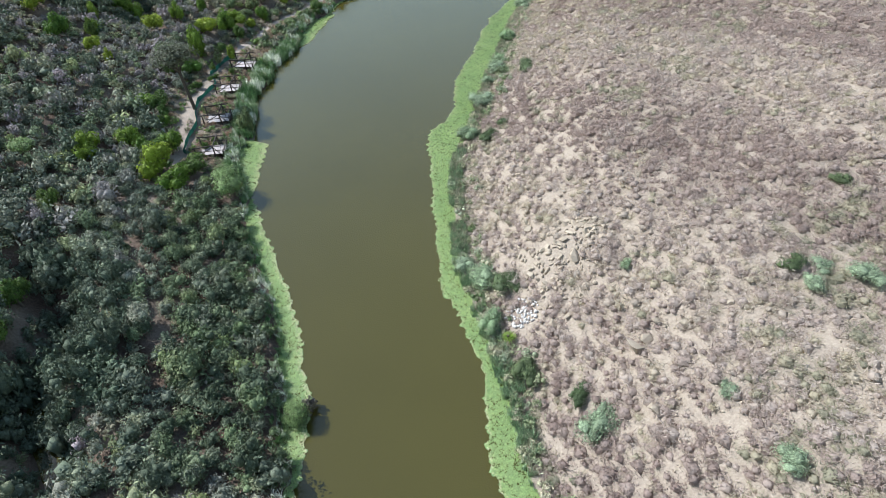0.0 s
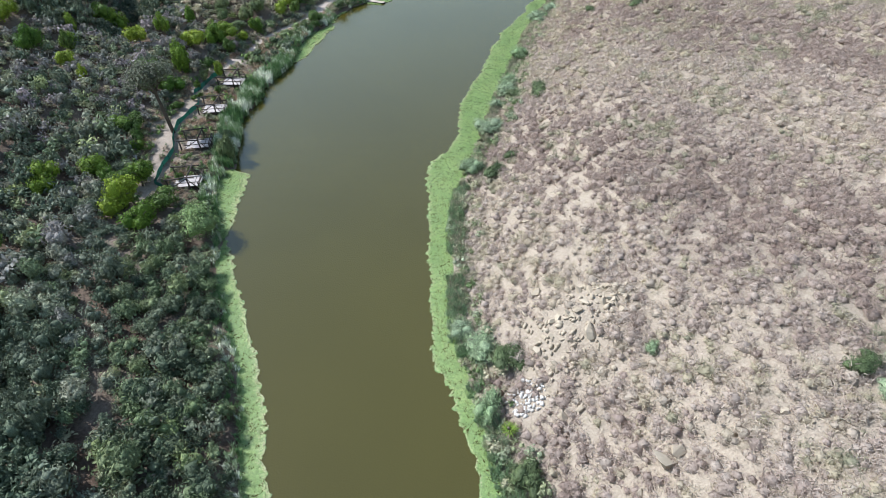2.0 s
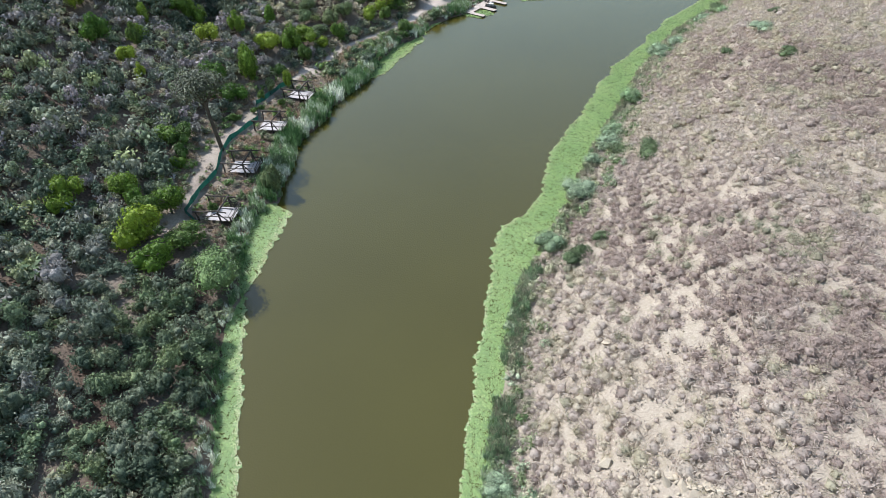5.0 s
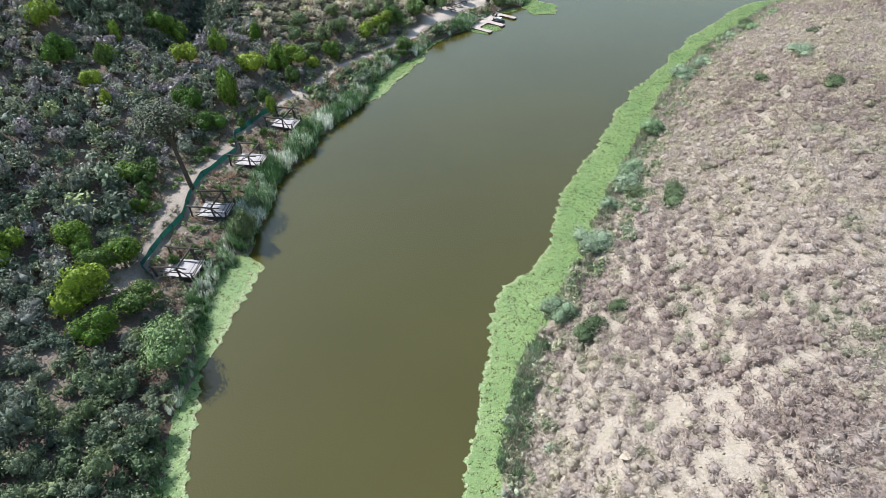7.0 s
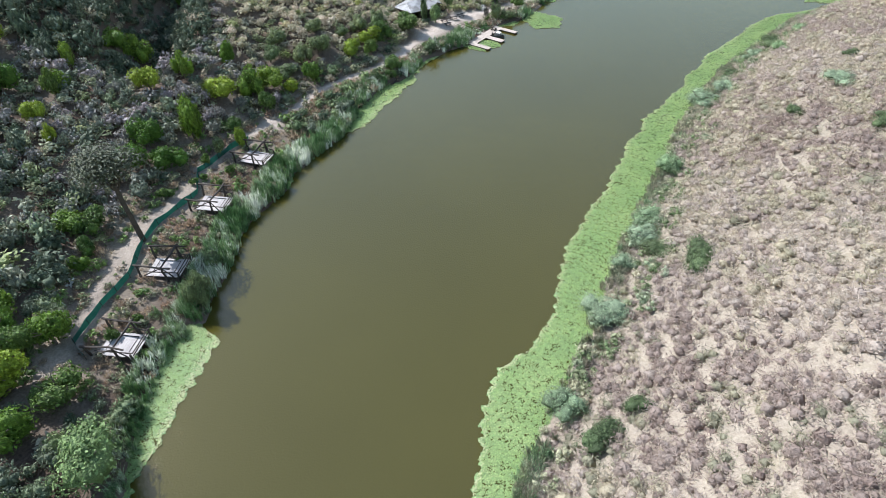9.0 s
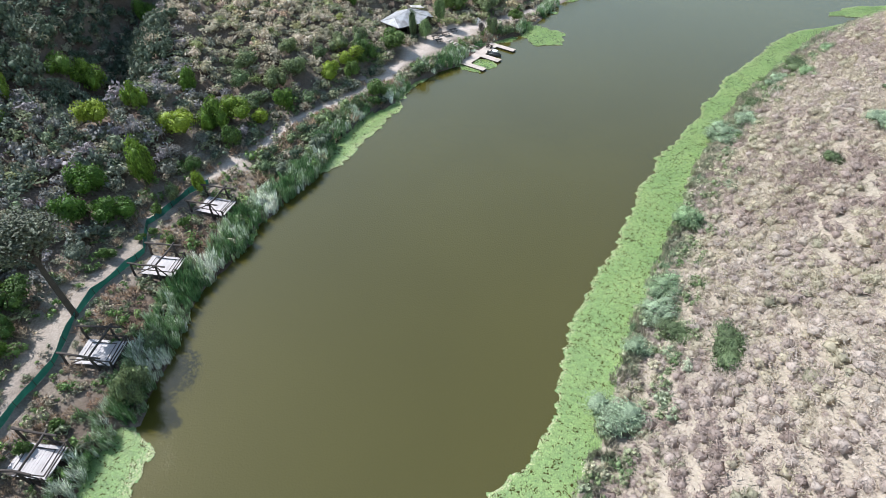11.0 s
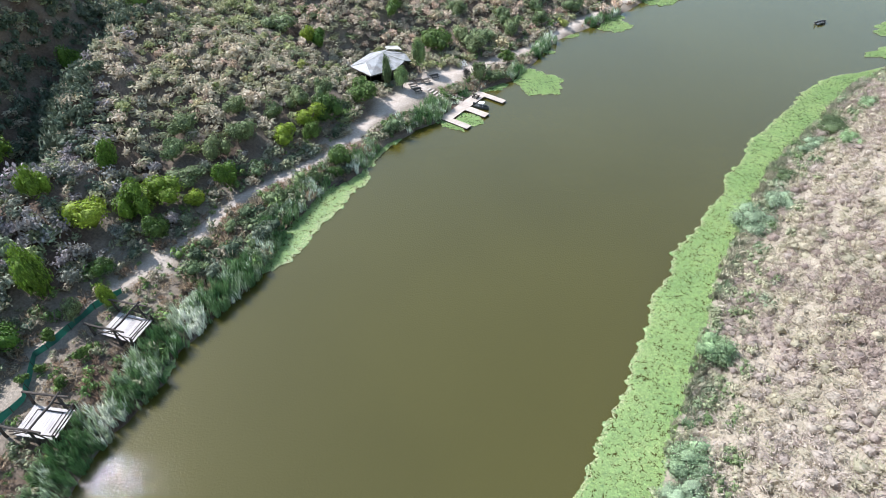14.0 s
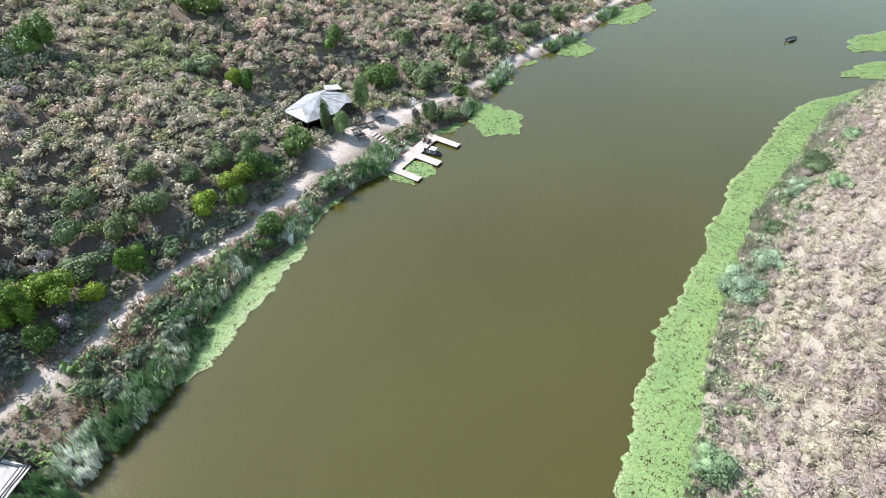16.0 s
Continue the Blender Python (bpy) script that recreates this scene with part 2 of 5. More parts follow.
def pole(bm, a, b, r1, r2=None, seg=7, bend=0.0):
    """A slightly crooked tapered pole from a to b."""
    a, b = Vector(a), Vector(b)
    r2 = r1 if r2 is None else r2
    d = (b - a).normalized()
    u = d.orthogonal().normalized()
    w = d.cross(u)
    rings = []
    for i in range(4):
        f = i / 3
        c = a.lerp(b, f) + (u * rng.normal() + w * rng.normal()) * bend * math.sin(f * math.pi)
        r = r1 + (r2 - r1) * f
        rings.append([bm.verts.new(c + (u * math.cos(t) + w * math.sin(t)) * r) for t in (j / seg * math.tau for j in range(seg))])
    for p, q in zip(rings, rings[1:]):
        for j in range(seg):
            bm.faces.new((p[j], p[(j + 1) % seg], q[(j + 1) % seg], q[j]))
    bm.faces.new(rings[0][::-1])
    bm.faces.new(rings[-1])


_bm = bmesh.new()
bmesh.ops.create_icosphere(_bm, subdivisions=1, radius=1)
_bm.verts.index_update()
ICO_V = np.array([v.co[:] for v in _bm.verts])
ICO_F = np.array([[v.index for v in f.verts] for f in _bm.faces])
_bm.free()


OCT_V = np.array([(1, 0, 0), (0, 1, 0), (-1, 0, 0), (0, -1, 0), (0, 0, 1), (0, 0, -1)], float)
OCT_F = np.array([(0, 1, 4), (1, 2, 4), (2, 3, 4), (3, 0, 4), (1, 0, 5), (2, 1, 5), (3, 2, 5), (0, 3, 5)])


def unit(v):
    return v / np.maximum(np.linalg.norm(v, axis=1, keepdims=True), 1e-9)


def kites(c, nrm, size, longer=1.5, g=rng, slim=0.45):
    """Leaf-like four-cornered blades at c, facing nrm."""
    k = len(c)
    u = unit(np.cross(nrm, g.normal(size=(k, 3))))
    w = np.cross(nrm, u)
    s = size[:, None]
    p = np.stack([c - u * s * longer * 0.5, c + w * s * slim + nrm * s * 0.12, c + u * s * longer * 0.5, c - w * s * slim + nrm * s * 0.12], 1)
    return p.reshape(-1, 3), np.arange(k * 4).reshape(k, 4)


def crown(seed, leaves, lobes, leaf, flat=0.75, core=0.62, spread=0.55, up=0.15, longer=1.5, slim=0.45, loose=0.55, lump=1.0):
    """A crown of many leaf clumps over several lobes: about one metre in radius, standing on z = 0. Returns corners, quads, triangles."""
    g = np.random.default_rng(seed)
    lc = unit(g.normal(size=(lobes, 3))) * g.uniform(0.2, 1, (lobes, 1)) * spread
    lc[:, 2] = np.abs(lc[:, 2]) * flat + 0.42
    lr = g.uniform(0.34, 0.6, lobes) * lump
    pick = g.integers(0, lobes, leaves)
    d = g.normal(size=(leaves, 3))
    d[:, 2] += 0.45
    d = unit(d)
    c = lc[pick] + d * lr[pick][:, None] * g.uniform(0.78, 1.12, (leaves, 1)) * np.array([1, 1, 0.9])
    c[:, 2] = np.maximum(c[:, 2], 0.05)
    nrm = unit(d + g.normal(size=(leaves, 3)) * loose + np.array([0, 0, up]))
    v, q = kites(c, nrm, g.uniform(0.6, 1.3, leaves) * leaf, longer, g, slim)
    bv, bf = (OCT_V, OCT_F) if leaves < 200 else (ICO_V, ICO_F)
    cv = np.concatenate([bv * (r * core * 1.15) * g.uniform(0.6, 1.2, (len(bv), 1)) + o for o, r in zip(lc, lr)])
    ct = np.concatenate([bf + i * len(bv) for i in range(lobes)]) + len(v)
    return np.concatenate([v, cv]), q, ct


def twigs(seed, count, lobes=2, long=0.5, wide=0.08, rise=0.35):
    """A leafless bush: thin twigs bristling from a few domes, about one metre in radius."""
    g = np.random.default_rng(seed)
    a, d = g.uniform(0, math.tau) + np.arange(lobes) / lobes * math.tau, g.uniform(0.25, 0.5, lobes) * (lobes > 1)
    size = g.uniform(0.42, 0.68, lobes) if lobes > 1 else np.array([0.85])
    pick = g.choice(lobes, count, p=size ** 2 / (size ** 2).sum())
    c = np.column_stack([np.cos(a) * d, np.sin(a) * d, np.full(lobes, 0.08)])[pick]
    out = g.normal(size=(count, 3))
    out[:, 2] = np.abs(out[:, 2]) + rise * 0.3
    out = unit(out)
    r = size[pick][:, None]
    lean = unit(out + g.normal(size=(count, 3)) * 0.35 + np.array([0, 0, rise]))
    foot = c + out * r * g.uniform(0.5, 0.85, (count, 1))
    tip = foot + lean * long * r * g.uniform(0.7, 1.3, (count, 1))
    side = unit(np.cross(lean, out + g.normal(size=(count, 3)) * 0.8)) * wide * g.uniform(0.6, 1.5, (count, 1))
    v = np.stack([foot - side, foot + side, tip], 1).reshape(-1, 3)
    v[:, 2] = np.maximum(v[:, 2], -0.02)
    return v, np.zeros((0, 4), int), np.arange(count * 3).reshape(count, 3)


def mound(seed, tips, lobes):
    """A low twiggy bush: a loose shell of short fine twigs and leaf tufts over a few rounded lobes, about one metre in radius."""
    g = np.random.default_rng(seed)
    a, d = g.uniform(0, math.tau) + np.arange(lobes) / lobes * math.tau, g.uniform(0.3, 0.6, lobes) * (lobes > 1)
    size = g.uniform(0.4, 0.68, lobes) if lobes > 1 else np.array([0.85])
    mid = np.column_stack([np.cos(a) * d, np.sin(a) * d, np.full(lobes, 0.08)])
    pick = g.choice(lobes, tips, p=size ** 2 / (size ** 2).sum())
    out = g.normal(size=(tips, 3))
    out[:, 2] = np.abs(out[:, 2]) + 0.15
    out = unit(out)
    c = mid[pick] + out * size[pick][:, None] * g.uniform(0.45, 1.2, (tips, 1)) * np.array([1, 1, 0.85])
    lean = unit(out * 0.5 + g.normal(size=(tips, 3)) * 0.6 + np.array([0, 0, 0.35]))
    half = lean * g.uniform(0.09, 0.2, (tips, 1))
    side = unit(np.cross(lean, g.normal(size=(tips, 3)))) * g.uniform(0.022, 0.042, (tips, 1))
    v = np.stack([c - half - side, c - half + side, c + half], 1).reshape(-1, 3)
    core = [OCT_V * np.array([1, 1, 0.75]) * q * 0.72 * g.uniform(0.75, 1.1, (len(OCT_V), 1)) + m for q, m in zip(size, mid)]
    t = [np.arange(tips * 3).reshape(tips, 3)] + [OCT_F + len(v) + i * len(OCT_V) for i in range(lobes)]
    return np.concatenate([v, *core]), np.zeros((0, 4), int), np.concatenate(t)


def scatter(name, bases, places, mat):
    """Joins many copies of a few base plants into one mesh. places: x, y, z, radius, height factor, turn, base, tint."""
    vs, qs, ts, tn, k = [], [], [], [], 0
    for b, (v, q, t) in enumerate(bases):
        s = places[places[:, 6].astype(int) == b]
        if not len(s):
            continue
        co, si = np.cos(s[:, 5])[:, None], np.sin(s[:, 5])[:, None]
        x = (v[:, 0] * co - v[:, 1] * si) * s[:, 3:4] + s[:, 0:1]
        y = (v[:, 0] * si + v[:, 1] * co) * s[:, 3:4] + s[:, 1:2]
        z = v[:, 2] * s[:, 4:5] + s[:, 2:3]
        vs.append(np.stack([x, y, z], 2).reshape(-1, 3))
        off = (k + np.arange(len(s)) * len(v))[:, None, None]
        qs.append((q[None] + off).reshape(-1, 4))
        if len(t):
            ts.append((t[None] + off).reshape(-1, 3))
        tn.append(np.repeat(s[:, 7], len(v)))
        k += len(s) * len(v)
    return np_object(name, np.concatenate(vs), np.concatenate(qs) if len(qs) else None, np.concatenate(ts) if ts else None, mat, np.concatenate(tn))


def thing(name, at, label, category, group="", turn=0.0):
    ob = new(name)
    ob.empty_display_size = 0.5
    ob.matrix_world = pose(*at, 0, 0, turn)
    return tagged(ob, label, category, group)


# ---- the lie of the land ----
SHORE_R = ((-80, 14), (0, 11), (20, 9), (36.8, 8.2), (43, 6.8), (48.5, 6.9), (54.3, 7.6), (58.5, 6.6), (64.3, 5.1), (69.6, 3.4), (74, 1.3), (79, 0.9), (89, 0.6),
           (98, 0), (110, -0.1), (121, -0.7), (127, -0.9), (130, 1), (133.2, 4), (136.8, 4.7), (141, 6.5), (149, 6.2), (155, 7.1), (161.5, 8.8), (167.5, 10.9),
           (172.5, 12.7), (178, 14.2), (185, 16), (190, 16.9), (195, 19.3), (200.4, 20.4))
SHORE_R2 = ((208, 24.6), (218.4, 29.7), (222.6, 30.4), (229, 34), (237, 36.9), (247.3, 43.9), (259, 50.5), (266, 55.8), (269.5, 60.5), (271.5, 65), (275, 70), (282, 86),
            (300, 92), (340, 110), (420, 150))
BANK_R = ((-80, 19), (0, 15), (36.7, 12.7), (44.7, 11.5), (53, 10.6), (62, 8.6), (73, 6.2), (79, 4.4), (92, 4.2), (105, 4.4), (113.7, 5), (120, 6.4), (126.3, 8.3), (136.5, 11.5),
          (147, 13.5), (158.5, 16.2), (167, 18.5), (175.6, 21.5), (184, 23.5), (194, 26), (206, 30.5), (216.4, 34.5), (229, 40), (245, 50.5), (259, 58.5), (267, 64.5), (276, 74), (284, 92), (300, 97), (340, 115), (420, 155))
SHORE_L = ((-80, -12), (0, -15), (20, -16.5), (38, -18.2), (46.4, -17.6), (53.4, -18.4), (59.8, -20.4), (66.9, -22), (73.5, -24.6), (79, -27), (85.5, -29.8), (92.5, -33), (99, -35.6),
           (104, -37.9), (115, -38.3), (122, -38.9), (125.5, -38.5), (127, -42), (130.5, -43.4), (140, -45), (149.5, -46.8), (156, -45.5), (162.8, -44), (165, -45.2),
           (172, -43.6), (177, -41.9), (182, -40.4), (185.5, -37.4), (192, -36.5), (199, -34.6), (204.4, -33.9), (208, -31.8), (212, -33.5))
SHORE_L2 = ((220, -31.4), (227, -28.2), (231, -24), (236, -22.5), (245, -19), (252, -12), (260, -8.5), (268, -6.6), (277, -3.2), (286, 4.5), (292, 9), (298, 13), (310, 20), (325, 31), (360, 52), (420, 80))
LILY_L = ((-80, 1.2), (40, 1.2), (42, .8), (45, 3.4), (60, 3.4), (95, 3.2), (100, 2.2), (103, .3), (106, 2), (115, 5.2), (124, 6.5), (126.9, 4), (128, 0), (161, 0), (162.8, 1.6), (165, 0),
          (182, 0), (185, 3), (192, 4.6), (200, 5.2), (206, 4.6), (209, 2.5), (212, 0.4), (215, 1.4), (221, 1), (224, 0), (420, 0))
# the track's middle line on the left bank and the ground's height there
TRACK = ((20, -46, 4), (60, -55, 5), (90, -58, 4.6), (110, -57, 3.4), (120, -56.5, 2.4), (130, -60.5, 2.4), (143, -62, 2.4), (156, -60.4, 2.4), (160, -62.3, 2.4), (168, -60.2, 2.4), (177, -57.2, 2.4), (185, -54, 2.3), (191, -52.4, 2.2), (197, -51.3, 2.1),
         (205, -46.2, 1.9), (211.5, -42.2, 1.9), (219, -39.2, 1.9), (228, -36.7, 1.9), (243, -31.4, 1.8), (250, -26.4, 1.6), (256, -19.6, 1.4), (266, -11.6, 1.1), (286.5, 0.4, 0.8), (301, 10, 0.8), (316, 19.5, 0.8), (340, 34, 0.9), (420, 70, 1.0))
HUT = (-41.3, 246.2)


def table(pairs, i=1):
    ys = [p[0] for p in pairs]
    xs = [p[i] for p in pairs]
    return lambda y: np.interp(y, ys, xs)


shore_r, bank_r = table(SHORE_R + SHORE_R2), table(BANK_R)
shore_l, lily_l = table(SHORE_L + SHORE_L2), table(LILY_L)
track_x, track_z = table(TRACK), table(TRACK, 2)


def bank_l(y):
    return shore_l(y) - lily_l(y) - 0.3


def waves(x, y):
    """Gentle rolls and gullies of the hillsides, about one metre high."""
    return (np.sin(x * 0.11 + 1.3 * np.sin(y * 0.045)) * np.sin(y * 0.083 + 0.6 * np.sin(x * 0.07)) + 0.5 * np.sin(x * 0.23 + y * 0.31 + 1) * np.sin(y * 0.19 - x * 0.13)
            + 0.35 * np.sin(0.53 * x - 0.41 * y) * np.sin(0.47 * y + 0.29 * x + 2))


GULLIES = (((-88, 183), (-101, 228), 12.0, 11, 9), ((-51, 38), (-62, 66), 7.0, 6, 6))


def gully(x, y, a, b, deep, lee, wall):
    """How far a side valley is cut down: from a to b, easing in over lee metres, with a steep wall on the uphill side."""
    ux, uy = b[0] - a[0], b[1] - a[1]
    long = math.hypot(ux, uy)
    ux, uy = ux / long, uy / long
    s = ((x - a[0]) * ux + (y - a[1]) * uy) / long
    w = -(x - a[0]) * uy + (y - a[1]) * ux + 2.0 * np.sin(s * 7 + 1)
    return deep * np.interp(s, (-0.25, 0.15, 1.1, 1.6), (0, 1, 1, 0)) * np.interp(w, (-lee, -1, 1, wall), (0, 1, 1, 0))


def height(x, y):
    """The ground's height over the water, from the banks upward."""
    x, y = np.asarray(x, float), np.asarray(y, float)
    dr, dl = x - bank_r(y), bank_l(y) - x
    climb = np.interp(dr, (3, 10, 24, 30, 38, 75, 200), (0.6, 4.4, 11.9, 14.6, 16.6, 24.0, 36.0)) + np.maximum(dr - 200, 0) * 0.04
    right = np.where(dr < 3, 0.12 + 0.16 * dr, climb) + np.clip((dr - 4) / 14, 0, 1) * 0.75 * waves(x, y)
    right = right + np.where(dr > 0, 1.6 * np.exp(-((x - 20) / 7) ** 2 - ((y - 75) / 9) ** 2), 0)
    dt = track_x(y) - x
    w = np.clip(dl / np.maximum(bank_l(y) - track_x(y), 4), 0, 1)
    low = 0.15 + (track_z(y) - 0.15) * w ** 0.8
    rise = np.maximum(dt - 2.0, 0)
    steep = np.interp(y, (40, 120, 158, 190, 230, 248, 300), (0.2, 0.26, 0.37, 0.36, 0.35, 0.21, 0.21))
    left = low + rise * steep + np.clip((rise - 3) / 14, 0, 1) * 1.7 * waves(x * 0.8 + 40, y * 0.8)
    left = left - gully(x, y, *GULLIES[0]) - gully(x, y, *GULLIES[1])
    near = np.clip(1.7 - np.hypot(x - HUT[0], y - HUT[1]) / 9, 0, 1)
    left = left * (1 - near) + 2.1 * near
    bed = np.maximum(-1.6, -0.12 + 0.35 * np.maximum(dr, dl))
    return np.where(dr > 0, right, np.where(dl > 0, left, bed))


def ground_z(x, y):
    return float(height(x, y))


def edge_noise(x, y):
    return np.sin(x * 1.7 + np.sin(y * 1.1)) * np.sin(y * 1.9 + 0.7) * 0.5 + np.sin(x * 0.6 + y * 0.8) * 0.5


gx = np.concatenate([np.linspace(-1600, -200, 12), np.arange(-190, -70, 2.8), np.arange(-70, 75, 1.4), np.arange(75, 160, 2.8), np.linspace(180, 1600, 12)])
gy = np.concatenate([np.linspace(-1500, -60, 10), np.arange(-50, 20, 3.0), np.arange(20, 330, 1.5), np.arange(330, 420, 3.0), np.linspace(440, 1800, 10)])
GX, GY = np.meshgrid(gx, gy)
GZ = height(GX, GY)
far = np.hypot(GX - 0, GY - 160)
GZ = np.where(far > 300, np.minimum(GZ, 60 + 0.05 * far), GZ)
nx, ny = len(gx), len(gy)
ii = (np.arange(ny - 1)[:, None] * nx + np.arange(nx - 1)[None]).ravel()
ground = np_object("ground", np.stack([GX, GY, GZ], 2).reshape(-1, 3), np.stack([ii, ii + 1, ii + nx + 1, ii + nx], 1), None, M_GROUND, smooth=True)
tagged(ground, "dry sandy valley sides with leaf litter under the scrub", "ground", kind="structure")
track_gap = np.abs(GX - track_x(GY))
wide = np.interp(GY, (100, 118, 130, 200, 225, 240, 255, 275, 420), (1.6, 2.0, 2.1, 1.7, 2.3, 4.0, 2.6, 1.6, 1.6))
wide = wide * (1 + 0.5 * np.sin(GY * 0.31) * np.sin(GY * 0.13 + 1))
bare = np.clip(1.3 - track_gap / wide + 0.55 * edge_noise(GX * 0.7, GY * 0.7), 0, 1) * (GY > 112) * np.interp(GY, (165, 185), (0.45, 1))
left_side = (bank_l(GY) - GX) > -2
litter = np.where(left_side, np.clip(0.85 + 0.3 * edge_noise(GX * 0.4, GY * 0.4) - np.interp(GY, (112, 118, 200, 225), (0.15, 0.4, 0.4, 0.2)) * np.clip(1.6 - track_gap / 6, 0, 1) - 0.12 * np.clip((GY - 195) / 40, 0, 1), 0, 1), 0.0)
thatch = np.interp(GY, (125, 160), (0, 1)) * np.clip(0.55 + 0.4 * edge_noise(GX * 0.3, GY * 0.3), 0, 0.85)
for nm, val in (("bare", bare), ("litter", litter), ("thatch", thatch)):
    ground.data.attributes.new(nm, "FLOAT", "POINT").data.foreach_set("value", val.astype(np.float32).ravel())

wv = np.array([(-120, -400, 0), (400, -400, 0), (400, 900, 0), (-120, 900, 0)], float)
water = np_object("water", wv, np.array([[0, 1, 2, 3]]), None, M_WATER)
tagged(water, "still olive-brown river water reflecting a hazy sky", "water", kind="structure")

# ---- floating leaves along both banks ----


def leaf_pads(name, xy, label, size=0.098, edge=0.9):
    rim, xy = xy[:, 2], xy[:, :2]
    k = len(xy)
    under = np.arange(k) % 14 == 0
    base = ((-0.9, -0.25), (0.1, -0.95), (1.0, 0.2), (-0.15, 0.95))
    nrm = unit(np.column_stack([rng.normal(0, 0.13, (k, 2)), np.ones(k)]))
    u = unit(np.cross(nrm, rng.normal(size=(k, 3))))
    w = np.cross(nrm, u)
    nrm = np.where(under[:, None], unit(nrm * (0.15, 0.15, 1)), nrm)
    s = (rng.uniform(0.7, 1.25, k) * np.where(under, 0.36, size))[:, None]
    c = np.column_stack([xy, np.where(under, rng.uniform(0.03, 0.07, k), rng.uniform(0.07, 0.16, k))])
    p = np.stack([c + (u * b[0] + w * b[1]) * s for b in base], 1).reshape(-1, 3)
    q = np.arange(k * 4).reshape(k, 4)
    patch = 0.5 + 0.28 * np.sin(xy[:, 0] * 0.5 + 2 * np.sin(xy[:, 1] * 0.21)) * np.sin(xy[:, 1] * 0.43)
    t = np.clip(patch * 0.6 + rng.uniform(0, 0.4, k), 0, 1)
    # pale rim leaves; a low edge value adds more, painting glare into the colour
    t = np.where(under, rng.uniform(0.1, 0.4, k), np.where(rim > rng.uniform(edge, 1.0, k), rng.uniform(0.85, 1, k), t))
    ob = np_object(name, p, q, None, M_LILY, np.repeat(t, 4))
    return tagged(ob, label, "aquatic plants", kind="stuff")


def scallop(a, b):
    """How far the ragged outer edge of a leaf mat draws back, in metres."""
    return 0.42 * np.abs(np.sin(a * 1.15 + 0.8 * np.sin(a * 0.37))) + 0.22 * (1 + np.sin(a * 0.55 + b)) + 0.12 * np.sin(a * 2.9 + 1.7 * b)


def band_points(y0, y1, inner, outer, side, density):
    ys = np.linspace(y0, y1, 900)
    w = np.abs(inner(ys) - outer(ys))
    n = int(w.mean() * (y1 - y0) * density)
    y = rng.choice(ys, n, p=w / w.sum()) + rng.uniform(-0.3, 0.3, n)
    f = rng.uniform(0, 1, n)
    a, b = inner(y), outer(y) - side * (scallop(y, 1.0) - 0.15)
    return np.column_stack([a + (b - a) * f, y, f])


def blob(cx, cy, rx, ry, turn, density=62):
    n = int(math.pi * rx * ry * density)
    r, t = np.sqrt(rng.uniform(0, 1, n)), rng.uniform(0, math.tau, n)
    rim = r ** 2
    r = r * (1 + 0.10 * np.sin(t * 5 + cx) + 0.06 * np.sin(t * 11 + cy))
    x, y, c, s = r * np.cos(t) * rx, r * np.sin(t) * ry, math.cos(radians(turn)), math.sin(radians(turn))
    return np.column_stack([cx + x * c - y * s, cy + x * s + y * c, rim])


leaf_pads("floating_leaf_mat", band_points(15, 283, lambda y: bank_r(y) + 0.6, shore_r, -1, 64), "bright green floating leaves in a continuous band on the water")
# left mat: the wider pale rim tint imitates sun glint on the leaf edges
leaf_pads("floating_leaf_mat", np.concatenate([band_points(15, 127.4, lambda y: bank_l(y) - 0.5, shore_l, 1, 62), band_points(161.2, 164.6, bank_l, shore_l, 1, 62),
                                               band_points(182.5, 212, lambda y: bank_l(y) - 0.6, shore_l, 1, 62), band_points(212.5, 223, lambda y: bank_l(y) - 0.4, shore_l, 1, 62)]),
          "green floating leaves in a narrow band, sun glare painted on the rim", edge=0.72)
leaf_pads("floating_leaf_mat", np.concatenate([blob(-6, 252, 5.2, 5.6, 20), blob(-9.5, 256.5, 2.5, 2.5, 0), blob(-5, 268.6, 1.2, 0.8, 30), blob(-0.5, 279.3, 2.2, 0.8, 40), blob(10.3, 287.6, 4.6, 3.2, 30),
                                               blob(9.5, 293, 3.5, 2.5, 40), blob(25, 312, 9, 4.0, 52)]), "round islands of yellow-green floating leaves off the bank")
leaf_pads("floating_leaf_mat", np.concatenate([blob(-18.6, 233.3, 2.9, 2.6, -25), blob(-22, 230.2, 3.4, 1.0, -22), blob(-20, 246.5, 2.6, 3.0, 20), blob(-15.5, 248.2, 3.0, 1.4, 40), blob(-24.6, 237.5, 1.6, 3.2, 20)]),
          "yellow-green floating leaves round the wooden dock")
leaf_pads("floating_leaf_mat", np.concatenate([blob(85.5, 302, 11.5, 4.6, 30), blob(80.5, 286, 11.5, 3.6, 22), blob(97, 298, 7, 12, 0)]), "pale green floating leaves in two lobes on open water")

# ---- reeds ----


def tuft(seed, blades, tall, lean, wide):
    g = np.random.default_rng(seed)
    vs, qs = [], []
    for i in range(blades):
        a, r = g.uniform(0, math.tau), g.uniform(0, 0.5)
        b = np.array([math.cos(a) * r, math.sin(a) * r, 0])
        d = np.array([g.normal() * lean + 0.12, g.normal() * lean, 1])
        h = tall * g.uniform(0.6, 1.1)
        s = np.array([-math.sin(a * 3), math.cos(a * 3), 0]) * wide
        m, e = b + d * h * 0.55, b + d * h * np.array([1.35, 1.35, 0.95])
        vs += [b - s * 0.6, b + s * 0.6, m + s, m - s, e + s * 0.35, e - s * 0.35]
        k = i * 6
        qs += [(k, k + 1, k + 2, k + 3), (k + 3, k + 2, k + 4, k + 5)]
    return np.array(vs), np.array(qs), np.zeros((0, 3), int)


